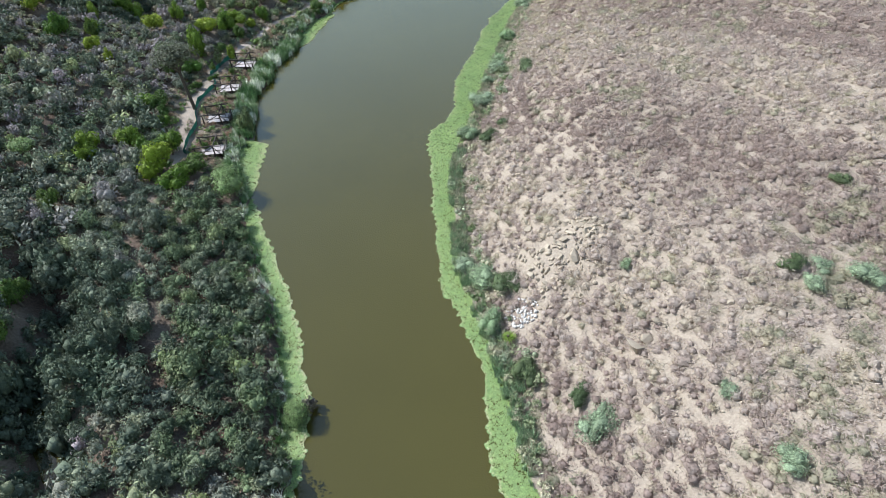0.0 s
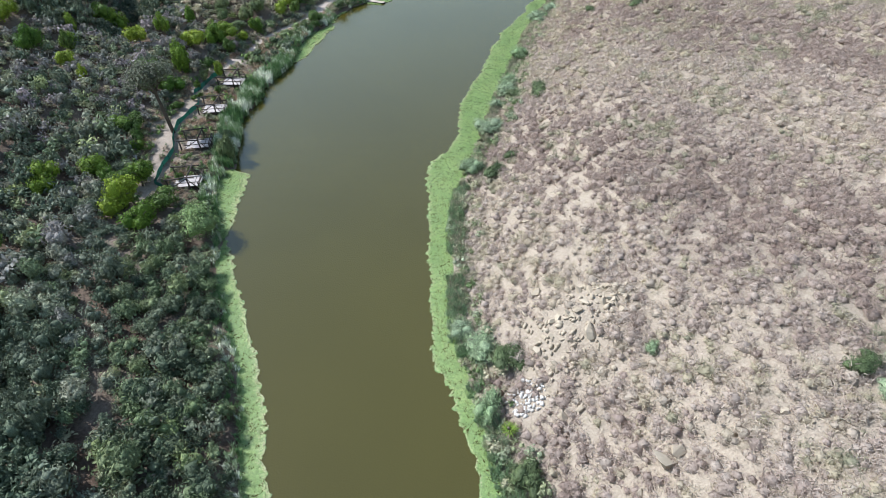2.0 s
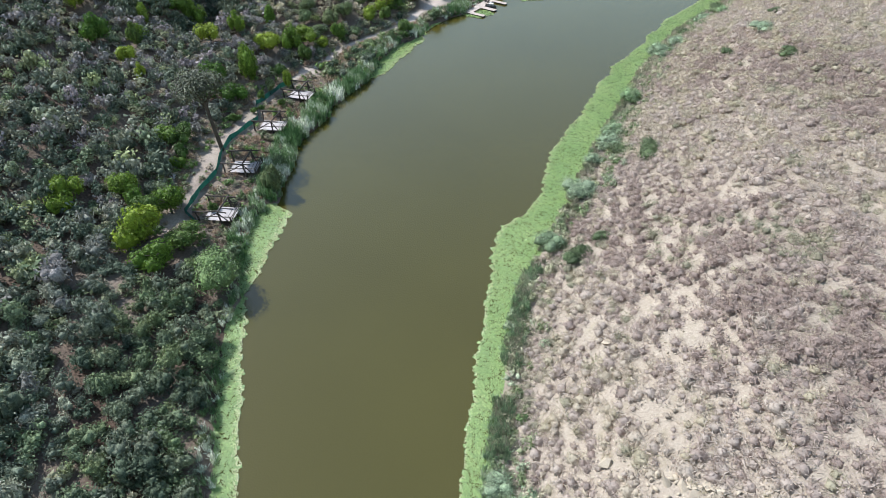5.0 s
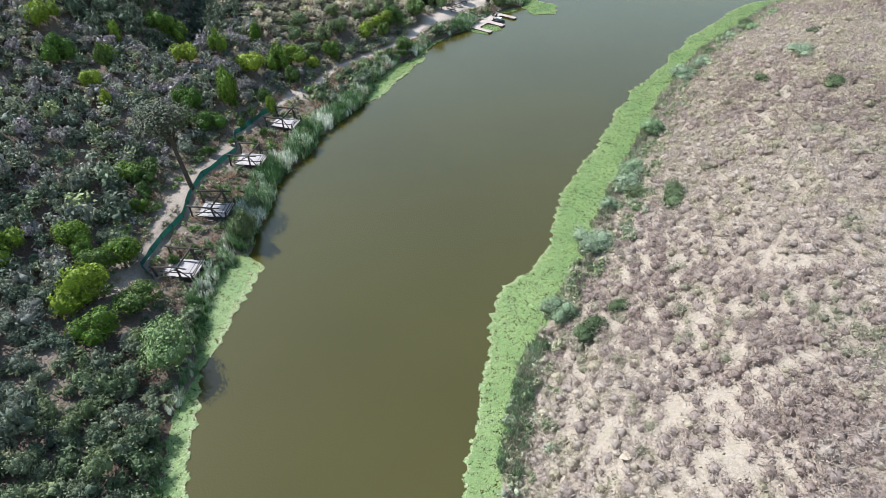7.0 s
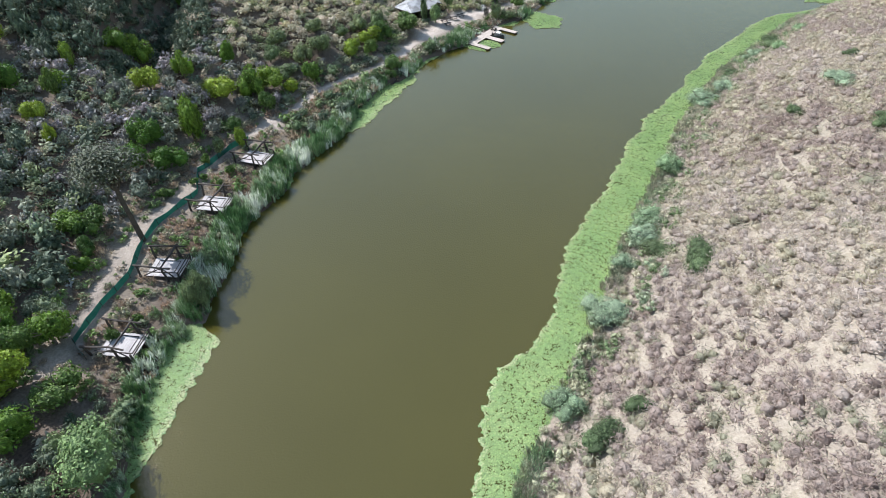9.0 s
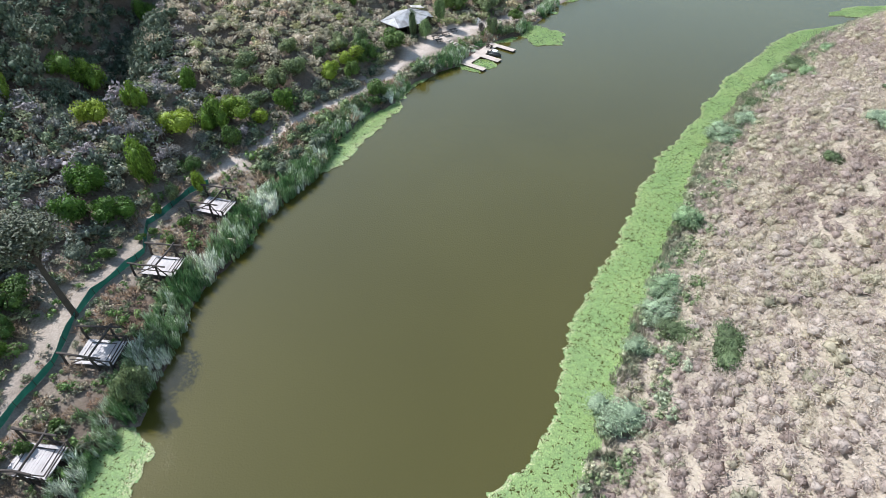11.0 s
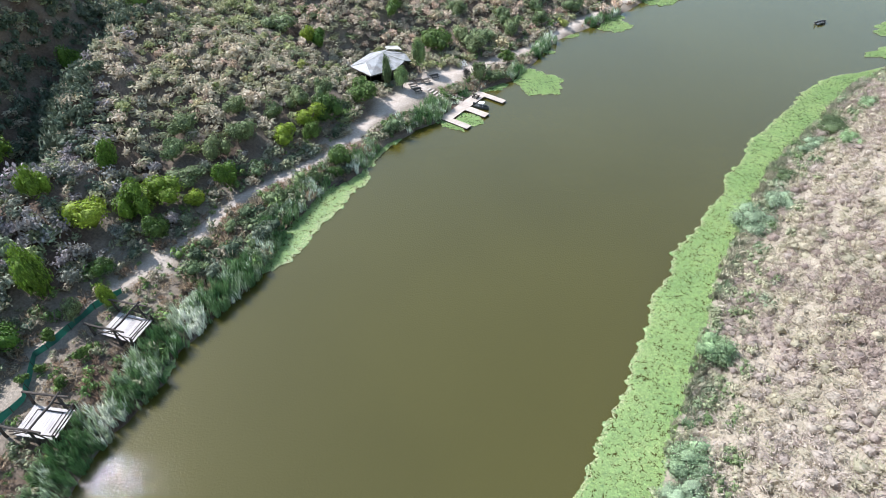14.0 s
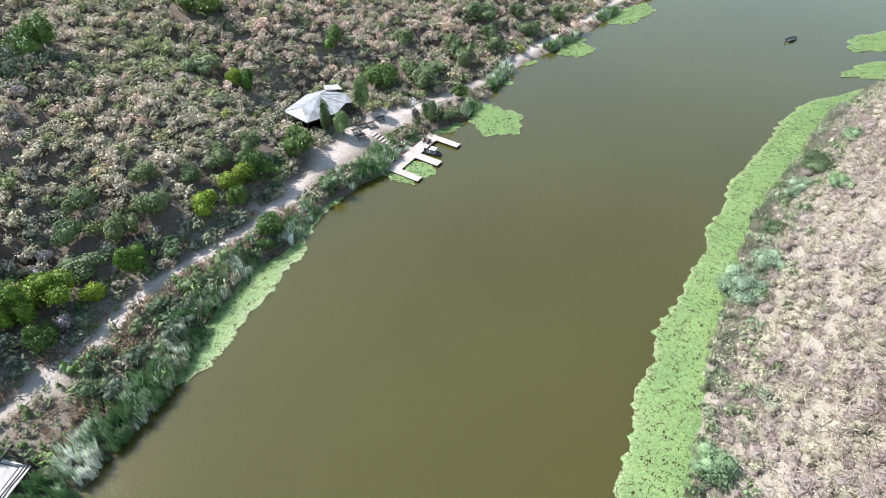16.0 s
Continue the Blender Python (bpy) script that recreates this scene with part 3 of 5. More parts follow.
TUFTS = [tuft(20 + i, 22, 1.0, 0.24, 0.052) for i in range(5)]


def rows_of(xy, z, r, h, nb, tint):
    k = len(xy)
    return np.column_stack([xy, z, np.broadcast_to(r, k), np.broadcast_to(h, k), rng.uniform(0, math.tau, k), rng.integers(0, nb, k), tint])


def reed_belt(name, y0, y1, x_of, deep, density, tall, mat, label, pale):
    n = int((y1 - y0) * deep * density)
    y = rng.uniform(y0, y1, n)
    x = x_of(y) + rng.uniform(0, deep, n)
    keep = edge_noise(x * 0.25, y * 0.3) > pale
    x, y = x[keep], y[keep]
    z = np.maximum(height(x, y), -0.2)
    tint = np.clip(0.48 + 0.42 * np.sin(y * 0.55 + x * 0.3) * np.sin(y * 0.17 + 1) + rng.normal(0, 0.2, len(x)), 0, 1)
    ob = scatter(name, TUFTS, rows_of(np.column_stack([x, y]), z, rng.uniform(0.6, 1.0, len(x)), rng.uniform(0.75, 1.15, len(x)) * tall, 5, tint), mat)
    return tagged(ob, label, "reeds", kind="stuff")


reed_belt("reed_bed", 127, 182, lambda y: bank_l(y) - 4.6, 5.0, 2.8, 2.35, M_REED, "tall dark green reeds with pale plumes at the water's edge", -0.9)
reed_belt("reed_bed", 178, 206, lambda y: bank_l(y) - 4.0, 4.2, 2.6, 2.1, M_REED, "tall dark green reeds behind the floating leaves", -0.9)
reed_belt("reed_bed", 106, 127, lambda y: bank_l(y) - 2.6, 3.0, 2.6, 1.9, M_REED, "grey-green reeds behind the floating leaves", -0.7)
reed_belt("reed_bed", 209, 234, lambda y: bank_l(y) - 3.0, 3.2, 1.9, 1.6, M_REED, "green reeds in clumps at the water's edge", -0.15)
reed_belt("reed_bed", 227.5, 237, lambda y: bank_l(y) - 5.6, 5.4, 2.4, 2.3, M_REED, "tall grey-green reeds in a round clump beside the dock", -0.6)
reed_belt("reed_bed", 236, 249, lambda y: bank_l(y) - 5.6, 5.4, 1.7, 0.55, M_REED, "low green reeds and grass beside the garden steps", -0.7)
reed_belt("reed_bed", 252, 330, lambda y: bank_l(y) - 2.6, 3.0, 2.4, 1.9, M_REED, "dark rounded clumps of reeds at the water's edge", 0.0)
reed_belt("reed_bed", 20, 106, lambda y: bank_l(y) - 1.8, 2.0, 1.8, 1.3, M_REED, "thin reeds below the thicket", -0.6)
reed_belt("bank_reeds", 20, 118, lambda y: bank_r(y) - 0.6, 3.0, 3.0, 1.5, M_BANKREED, "green reeds between the floating leaves and the slope", -0.35)
reed_belt("bank_reeds", 84, 285, lambda y: bank_r(y) - 0.4, 2.6, 2.2, 1.5, M_DRYREED, "drying straw-coloured reeds along the bank", -0.45)

# ---- thickets and scrub ----
SHRUBS = [crown(100 + i, 330, 7, 0.114, spread=0.72, longer=1.7, slim=0.36, core=0.5, loose=0.9) for i in range(6)]
SHRUBS_FAR = [crown(120 + i, 104, 5, 0.195, spread=0.7, longer=1.6, slim=0.4, core=0.5, loose=1.1) for i in range(5)]
SCRUB = [mound(140 + i, 124, 1 + i % 3) for i in range(9)]
WEEDS = [crown(160 + i, 52, 3, 0.24, core=0.55, spread=0.75, longer=1.9, slim=0.28) for i in range(5)]


def jittered(x0, x1, y0, y1, step):
    xs, ys = np.meshgrid(np.arange(x0, x1, step), np.arange(y0, y1, step))
    k = xs.size
    return xs.ravel() + rng.uniform(-0.48, 0.48, k) * step, ys.ravel() + rng.uniform(-0.48, 0.48, k) * step


LIME = ((-107.4, 170.3, 2.2, 5), (-99.1, 161.2, 2.2, 4.5), (-93.3, 167.3, 1.8, 4), (-93.3, 186.1, 2, 4.5), (-92.1, 190.5, 2.2, 4.5), (-70.7, 193, 1.4, 3.8),
        (-66.7, 181, 2.4, 4.5), (-61, 189.5, 2.4, 4.5), (-66.5, 167.9, 2.3, 7), (-72, 161.8, 2, 4.5), (-66.8, 159.1, 2.2, 4), (-57.5, 170.1, 1, 4), (-88.9, 156.6, 1.3, 3),
        (-84, 153.5, 1, 3), (-71, 137.8, 1.9, 3.4), (-79.3, 175.7, 2, 4), (-74.6, 181.2, 1.6, 4), (-68.2, 120.3, 1.8, 4), (-65.2, 117.6, 1.4, 3.2), (-73.5, 112.9, 2.2, 4))
LIME2 = ((-58.9, 118.1, 2.3, 4.5), (-58, 110.7, 3, 5), (-52.9, 104.9, 2.3, 4), (-64.8, 132, 1.2, 2.4), (-70.3, 154.5, 2, 4), (-98.2, 219.4, 1.8, 4), (-46.6, 218, 2.2, 4),
        (-49.2, 212.1, 1.7, 3.5), (-62.6, 186.1, 2.3, 4.5), (-54.7, 198.9, 1.7, 3.5), (-56.6, 191.8, 1.6, 3), (-57.8, 245.6, 1.3, 3.2), (-55.3, 245.9, 1.3, 3.2),
        (-95.6, 175.2, 1.6, 4))
GREEN = ((-68.6, 139.7, 2, 3.4), (-58.3, 183.4, 1.8, 3.2), (-61.5, 116, 2, 4), (-51.3, 111, 2.6, 4.5), (-66.1, 135.1, 1.1, 2.4), (-45, 222, 2, 4), (-62, 174.7, 1.3, 2.5),
        (-62.6, 151.4, 1, 2), (-45.4, 215.4, 1.4, 3), (-40.5, 232.2, 2.6, 4), (-14.9, 259.2, 1.5, 2.6), (-32, 258.5, 2.8, 4.5), (-73.2, 263.4, 4, 5), (-67.5, 69.8, 2.4, 5),
        (-65.9, 60.3, 2, 5), (-72, 93.4, 1.5, 4), (-92.8, 166.2, 1.5, 4), (-38.9, 210.9, 1.5, 3.5), (-38.2, 207.4, 1.3, 2.4), (-44.2, 267.7, 2, 3.6), (-89.6, 236.7, 3, 4.5))
OLIVE = ((-60.8, 167.1, 1.2, 4), (-38.1, 240.4, 1, 6), (-19.5, 249.4, 1.5, 5), (-16.2, 250.3, 1.6, 3.2), (-23.4, 260.8, 2.6, 4), (-15.4, 271.9, 2.6, 4.5), (-2, 291.6, 2.6, 4.5),
        (-13.4, 291.5, 2.8, 4.5), (4.8, 302.1, 2.4, 4), (-64.7, 247, 3.2, 4), (-60.3, 195.1, 2.6, 3.5), (-41.1, 204.8, 1.1, 3.6), (-45.8, 197.5, 1.6, 2.6),
        (-43.4, 199.5, 1.4, 2.4), (-22, 266, 2.4, 4), (-9, 281, 2.2, 4), (-44.6, 130.4, 1.7, 5.4), (-46.2, 133, 1.6, 4.4), (-47.2, 138.4, 1.7, 3.6), (-58.5, 203, 2, 4),
        (-55.5, 208, 2.2, 4.2), (-53, 216.5, 2, 4), (-50.5, 222, 1.9, 3.8), (-47.5, 227, 2, 4), (-64, 199, 2.2, 4.2), (-66, 206, 2.2, 4.2), (-59, 213, 1.9, 3.6),
        (-27, 264, 2.2, 4), (-18, 277, 2.1, 4), (-11, 286, 2, 4), (-5, 297, 2.1, 4), (-30.4, 273.7, 2, 3.6), (0, 308, 2.1, 4), (9, 318, 2.1, 4))
HERBS = ((-61.5, 162.6, 1.1, 2.6), (-55.7, 161.8, 1.2, 1.8), (-60.3, 156.2, 0.9, 1.8), (-59.3, 158.2, 0.9, 1.8), (-55.7, 156.7, 1.0, 1.7), (-52.3, 121.3, 1.0, 2.2), (-51.4, 125.0, 1.0, 1.8), (-65.5, 134.6, 1.0, 2.0))
WILLOW = ((-42.6, 104.1, 3.6, 6.5), (-34.8, 239.8, 2.2, 5.6), (-33.4, 248.6, 1.7, 9), (-83.7, 108.3, 3, 5), (-19.6, 48.8, 2.5, 5.4))
TWIGGY = ((-22.1, 247.5, 1.1, 4.5), (-18.2, 50.9, 1.7, 4.2))
BANK_GREEN = ((12.6, 71.8, 2, 2.4), (13.8, 54.9, 2, 2.6), (20.4, 48.2, 1.4, 1.8), (49.7, 59.1, 1.5, 1.8), (63.1, 74.2, 1.2, 1.4), (25.6, 151.2, 2.6, 2.1), (13.5, 119.4, 2, 2.2),
        (17.5, 124, 1.2, 1.4), (45.3, 189.5, 1.4, 1.6), (53.9, 177.7, 1.6, 1.6), (59.2, 212, 1.4, 1.4), (20.5, 154.3, 2, 2.2), (52.2, 240.9, 2.2, 2.6), (40.7, 223.2, 2, 2.2))
BANK_SILVER = ((8.4, 76.3, 2.2, 3), (9.5, 65, 2, 2.6), (21.5, 43.1, 2.4, 2.6), (53.9, 58.7, 1.4, 1.5), (50.5, 55.3, 1.2, 1.4), (30.1, 67.3, 0.9, 1.1), (35.7, 42.8, 1.1, 1.2),
        (6.1, 79.6, 1.5, 2), (39.2, 32.8, 1.8, 1.8), (57.9, 56, 1.6, 1.8), (19.2, 158.6, 2.4, 3.2), (19.7, 163.9, 2.4, 3), (13.1, 140.2, 2.2, 2.8), (9.1, 124.2, 2.6, 3),
        (53.5, 196.3, 2.2, 2.4), (16.5, 152.6, 1.6, 2.2), (24.4, 180.2, 2.4, 3), (32.6, 209, 2.6, 3.1), (46, 231.9, 1.6, 2.2), (37.8, 214.6, 2, 2.2), (52, 232, 1.8, 2),
        (60.7, 251.8, 2.2, 2.4), (47.8, 234.3, 1.6, 2))
LIME, LIME2, GREEN, OLIVE, WILLOW = [tuple((a, b, c * 1.4, d * 1.3) for a, b, c, d in k) for k in (LIME, LIME2, GREEN)] + [tuple((a, b, c * 1.25, d * 1.1) for a, b, c, d in OLIVE)] + [((-42.6, 104.1, 4.3, 7), *WILLOW[1:])]
PLANTED = np.array(LIME + LIME2 + GREEN + OLIVE + WILLOW + TWIGGY + ((-60.3, 140.4, 1.0, 9),))
FENCE = ((-53.6, 117.2), (-56.6, 119), (-57.6, 126), (-57.5, 132.4), (-60.0, 139.8), (-60.4, 144.5), (-59.5, 149), (-58.4, 154), (-61.6, 159.9), (-60.7, 162.8), (-59.5, 168.8), (-57.6, 172.5))
DECKS = ((-50.3, 120.6, 6), (-52.9, 135.6, 8), (-54.0, 152.0, 5), (-53.3, 167.0, -4))
TRAIL = ((30, -54), (38.5, -48.6), (45.4, -43.3), (49, -41.2), (54.2, -40.2), (59.4, -43.6), (64, -43.4), (72.6, -48.1), (90.3, -57.7), (112, -57.5))
trail_x = table(TRAIL)


def edge_left(y):
    return np.interp(y, (24, 35, 69, 117, 166, 190, 213, 240, 262, 282, 345), (-60, -66, -80, -102, -125, -125, -116, -114, -112, -98, -56))


def clear_left(x, y, r):
    """Where thicket may grow on the left bank: off the track, the decks, the hut and the planted trees."""
    ok = bank_l(y) - x > 0.9 + 0.3 * r
    gap = np.interp(y, (100, 116, 122, 175, 200, 225, 236, 250, 262, 420), (0.2, 2.0, 5.5, 5.0, 4.2, 4.0, 8.5, 7.0, 3.4, 2.6))
    gap = gap * np.where((x < track_x(y)) & (y > 178), 0.5, 1)
    ok &= (np.abs(x - track_x(y)) > gap * (0.85 + 0.25 * edge_noise(x, y))) | (y < 108)
    ok &= (np.abs(x - trail_x(y)) > 0.4 + r * 0.42) | (y > 112)
    ok &= ~((x > track_x(y)) & (y > 112) & (y < 178)) & ~((x > track_x(y)) & (y > 232) & (y < 256))
    ok &= np.hypot(x - HUT[0], y - HUT[1]) > 6.4
    d = np.hypot(x[:, None] - PLANTED[None, :, 0], y[:, None] - PLANTED[None, :, 1])
    return ok & (d > PLANTED[None, :, 2] * 0.8 + 0.45 * r[:, None]).all(1)


x, y = jittered(-150, 60, 22, 345, 2.08)
r = np.exp(rng.normal(0.36, 0.30, len(x))).clip(0.8, 2.9)
seen = x > edge_left(y)
keep = clear_left(x, y, r) & seen & (rng.uniform(size=len(x)) < np.interp(y, (40, 180, 215, 300), (0.97, 0.94, 0.86, 0.8)))
x, y, r = x[keep], y[keep], r[keep]
r = r * np.interp(y, (40, 150, 230, 300), (1.35, 1.22, 1.0, 0.95))
z = height(x, y) - 0.1
dry = np.clip((y - 150) / 60, 0, 1) * 0.6 * (x < -30)
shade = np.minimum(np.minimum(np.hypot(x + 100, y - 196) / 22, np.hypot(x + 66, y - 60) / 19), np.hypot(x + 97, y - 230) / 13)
shaded_ravine = shade < 1
hue = 0.5 + 0.5 * np.sin(x * 0.09 + 1.7 * np.sin(y * 0.05)) * np.sin(y * 0.07 + 0.5)
tint = np.clip(rng.uniform(0, 1, len(x)) * 0.7 + 0.3 * hue, 0, 1)
greener = rng.uniform(size=len(x)) < np.interp(y, (60, 120, 170, 230), (0.97, 0.75, 0.25, 0.2))
tint = np.where(greener, np.where(rng.uniform(size=len(x)) < 0.68, rng.uniform(0, 0.22, len(x)), rng.uniform(0.72, 1, len(x))), tint)
tint = np.where(rng.uniform(size=len(x)) < dry, rng.uniform(0.4, 0.62, len(x)), tint)
pale_green = np.exp(-((x + 74) / 14) ** 2 - ((y - 247) / 13) ** 2)
tint = np.where(rng.uniform(size=len(x)) < 0.85 * pale_green, rng.uniform(0.08, 0.3, len(x)), tint)
russet = (y > 250 + 0.35 * (x + 60)) & (x > -66) & (rng.uniform(size=len(x)) < 0.8)
tint = np.where(russet, rng.uniform(0.6, 0.8, len(x)), tint)
# side-valley shade is put into the leaf colour: only the darkest tints
tint = np.where(shaded_ravine, rng.uniform(0, 0.12, len(x)), tint)
tall = np.where(shaded_ravine, 1.3, 1) * r * rng.uniform(0.75, 1.5, len(x)) * np.interp(y, (40, 150, 230), (1.05, 1, 0.75))
order = np.argsort(bank_l(y) - x + 0.0 * y)
single = np.zeros(len(x), bool)
nearest = [i for i in order if 40 < y[i] < 240][:280]
single[nearest] = True
upper = (y > 200 - 0.3 * (x + 60) + 8 * np.sin(x * 0.12) + 10 * np.sin(x * 0.7 + y * 0.5)) & ~shaded_ravine & ~single
close = (x > -66) & ~single & ~upper
M_HILL = foliage("dry_hillside_leaves", ((0, (0.212, 0.252, 0.0932)), (0.2, (0.356, 0.37, 0.183)), (0.4, (0.502, 0.453, 0.314)), (0.6, (0.634, 0.529, 0.414)), (0.75, (0.668, 0.485, 0.384)), (0.9, (0.4, 0.409, 0.178)), (1, (0.343, 0.37, 0.112))), gloss=0.03, through_light=0.22, mottle=0.58, leaf_range=(0.82, 1.15))
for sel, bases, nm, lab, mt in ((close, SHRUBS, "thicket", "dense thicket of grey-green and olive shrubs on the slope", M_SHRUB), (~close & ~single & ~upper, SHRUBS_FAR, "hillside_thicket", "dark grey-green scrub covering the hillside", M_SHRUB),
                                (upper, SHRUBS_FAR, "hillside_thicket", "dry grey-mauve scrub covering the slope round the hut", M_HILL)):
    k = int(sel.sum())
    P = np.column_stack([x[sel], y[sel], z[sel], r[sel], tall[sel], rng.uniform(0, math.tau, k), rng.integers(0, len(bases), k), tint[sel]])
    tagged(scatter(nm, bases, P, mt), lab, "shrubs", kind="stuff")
FILL = [crown(180 + i, 48, 3, 0.27, flat=0.3, spread=0.78, longer=1.8, slim=0.36, core=0.42, loose=1.2) for i in range(6)]
fx, fy = jittered(-150, 40, 24, 345, 2.25)
fr = rng.uniform(1.2, 2.1, len(fx))
ok = clear_left(fx, fy, fr * 0.6) & (fx > edge_left(fy))
ok &= (rng.uniform(size=len(fx)) < np.interp(fy, (60, 140, 165, 200), (0.35, 0.4, 0.95, 1.0))) & ((fx < track_x(fy)) | (fy < 110))
fx, fy, fr = fx[ok], fy[ok], fr[ok]
k = len(fx)
P = np.column_stack([fx, fy, height(fx, fy) - 0.1, fr, fr * rng.uniform(0.6, 1.0, k), rng.uniform(0, math.tau, k), rng.integers(0, 6, k), np.clip(rng.normal(0.5, 0.25, k) + np.interp(fy, (120, 190), (-0.25, 0.05)), 0, 1)])
M_FILL = foliage("low_scrub_leaves", ((0, (0.177, 0.207, 0.105)), (0.3, (0.304, 0.317, 0.194)), (0.55, (0.416, 0.374, 0.271)), (0.75, (0.48, 0.408, 0.307)), (0.9, (0.336, 0.366, 0.172)), (1, (0.449, 0.416, 0.278))), through_light=0.26, gloss=0.03, mottle=0.62, leaf_range=(0.84, 1.14))
tagged(scatter("low_scrub", FILL, P, M_FILL), "low grey-mauve scrub filling the slope between bushes", "scrub", kind="stuff")
shrub_meshes = []
for b, (v, q, t) in enumerate(SHRUBS):
    ob = np_object("shrub", v, q, t, M_SHRUB_ONE)
    shrub_meshes.append(ob.data)
    bpy.data.objects.remove(ob)
for i in nearest:
    ob = new("shrub", shrub_meshes[int(rng.integers(0, 6))])
    ob.matrix_world = pose(x[i], y[i], z[i], 0, 0, rng.uniform(0, 360)) @ Matrix.Diagonal((r[i], r[i], tall[i], 1))
    tagged(ob, "rounded evergreen shrub with small dull leaves by the water", "shrub", "shrubs along the bank")

# tall dark growth on the steep walls of the side valleys, their shade put into its tints
x, y = jittered(-125, -46, 34, 245, 2.0)
cut = gully(x, y, *GULLIES[0]) / 12 + gully(x, y, *GULLIES[1]) / 7
keep = (cut > 0.22) & (rng.uniform(size=len(x)) < 0.85) & (np.hypot(x[:, None] - PLANTED[None, :, 0], y[:, None] - PLANTED[None, :, 1]) > PLANTED[None, :, 2]).all(1)
x, y = x[keep], y[keep]
k = len(x)
r = rng.uniform(1.0, 1.9, k)
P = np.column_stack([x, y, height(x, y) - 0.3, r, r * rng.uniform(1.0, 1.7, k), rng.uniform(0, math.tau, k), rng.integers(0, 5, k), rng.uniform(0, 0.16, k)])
tagged(scatter("valley_thicket", SHRUBS_FAR, P, M_SHRUB), "dense dark evergreen growth, tinted for the shade of a side valley", "shrubs", kind="stuff")

# undergrowth on the terrace between the track and the reeds
x, y = jittered(-72, 30, 112, 330, 0.95)
r = np.exp(rng.normal(-0.3, 0.42, len(x))).clip(0.3, 1.5) * np.where((x > track_x(y)) & (y > 176), 1.35, 1)
zone = (bank_l(y) - x > 1.0) & (x > track_x(y) - 6.5) & (np.abs(x - track_x(y)) > np.interp(y, (112, 125, 180, 225, 238, 252, 265), (0.5, 0.7, 1.0, 1.6, 6.0, 4.0, 1.8)) + 0.3 * r)
for dx, dy, _ in DECKS:
    zone &= (np.abs(x - dx) > 3.3) | (np.abs(y - dy) > 2.5)
zone &= np.hypot(x - HUT[0], y - HUT[1]) > 7
zone &= (np.abs(x - np.interp(y, [q[1] for q in FENCE], [q[0] for q in FENCE])) > 0.5 + 0.8 * r) | (y > 172)
zone &= rng.uniform(size=len(x)) < 0.95 + 0.35 * edge_noise(x * 0.5, y * 0.5) - 0.3 * (x < track_x(y)) - 0.28 * ((x > track_x(y)) & (y > 176))
x, y, r = x[zone], y[zone], r[zone]
k = len(x)
P = np.column_stack([x, y, height(x, y) - 0.08, r, r * rng.uniform(0.7, 1.2, k), rng.uniform(0, math.tau, k), rng.integers(0, 5, k), rng.uniform(0, 1, k)])
M_UNDER = foliage("undergrowth_leaves", ((0, (0.1105, 0.182, 0.052)), (0.3, (0.195, 0.2795, 0.078)), (0.55, (0.26, 0.286, 0.156)), (0.8, (0.39, 0.312, 0.2275)), (1, (0.156, 0.208, 0.104))))
straw = rng.uniform(size=k) < 0.42
S = P[straw].copy()
S[:, 3], S[:, 7] = S[:, 3] * 1.3, rng.uniform(0.4, 1, len(S))
M_STRAW = foliage("dry_stalks", ((0, (0.30, 0.22, 0.15)), (0.5, (0.42, 0.33, 0.23)), (1, (0.36, 0.24, 0.17))), rough=0.8, through_light=0.35, mottle=0.6)
tagged(scatter("dry_stalks", [twigs(200 + i, 60, 2, 0.8, 0.06, 0.8) for i in range(5)], S, M_STRAW), "brown and straw-coloured dry stalks round the decks", "plants", kind="stuff")
P = P[~straw]
tagged(scatter("undergrowth", WEEDS, P, M_UNDER), "low green weeds and brown dry plants round the decks", "plants", kind="stuff")

# dry scrub on the open slope
BARE = ((19.4, 73.5, 5.9), (15.8, 65, 2.7), (24.8, 74.7, 3.4), (37.8, 126.3, 2), (37.2, 134.2, 1.6), (63.7, 126, 1.7), (42.2, 52.6, 1.4), (49.3, 46.2, 1.5), (35.3, 40, 1.7),
        (23.2, 105.2, 2.4), (25.8, 97.6, 2), (15.8, 102.5, 2.4))
x, y = jittered(4, 110, 20, 310, 1.52)
xmax = np.interp(y, (20, 57, 88, 125, 145, 183, 228, 270, 310), (50, 70, 85, 103, 101, 93, 91, 88, 102))
r = np.exp(rng.normal(0.50, 0.26, len(x))).clip(0.6, 2.3) * np.interp(y, (120, 170), (1, 1.15))
patchy = 0.5 * np.sin(x * 0.31 + 1.1 * np.sin(y * 0.17)) * np.sin(y * 0.27 + 0.4) + 0.35 * np.sin(0.9 * x + 0.4 * y) * np.sin(0.8 * y - 0.5 * x)
keep = (x - bank_r(y) > 1.4) & (x < xmax) & (rng.uniform(size=len(x)) < 1.0 + 0.22 * patchy)
for bx, by, br in BARE:
    keep &= (np.hypot(x - bx, y - by) > br * (0.8 + 0.4 * edge_noise(x, y))) | (rng.uniform(size=len(x)) < 0.16)
BB = np.array(BANK_GREEN + BANK_SILVER)
keep &= (np.hypot(x[:, None] - BB[None, :, 0], y[:, None] - BB[None, :, 1]) > BB[None, :, 2] * 0.8).all(1)
x, y, r = x[keep], y[keep], r[keep]
k = len(x)
tint = np.clip(0.40 + 0.2 * np.sin(x * 0.1 + y * 0.07) + rng.normal(0, 0.13, k), 0, 1)
low = np.clip(1 - (x - bank_r(y)) / 7, 0, 1)
tint = np.where(rng.uniform(size=k) < np.interp(y, (130, 180), (0.05, 0.4)), rng.uniform(0.7, 0.86, k), tint)
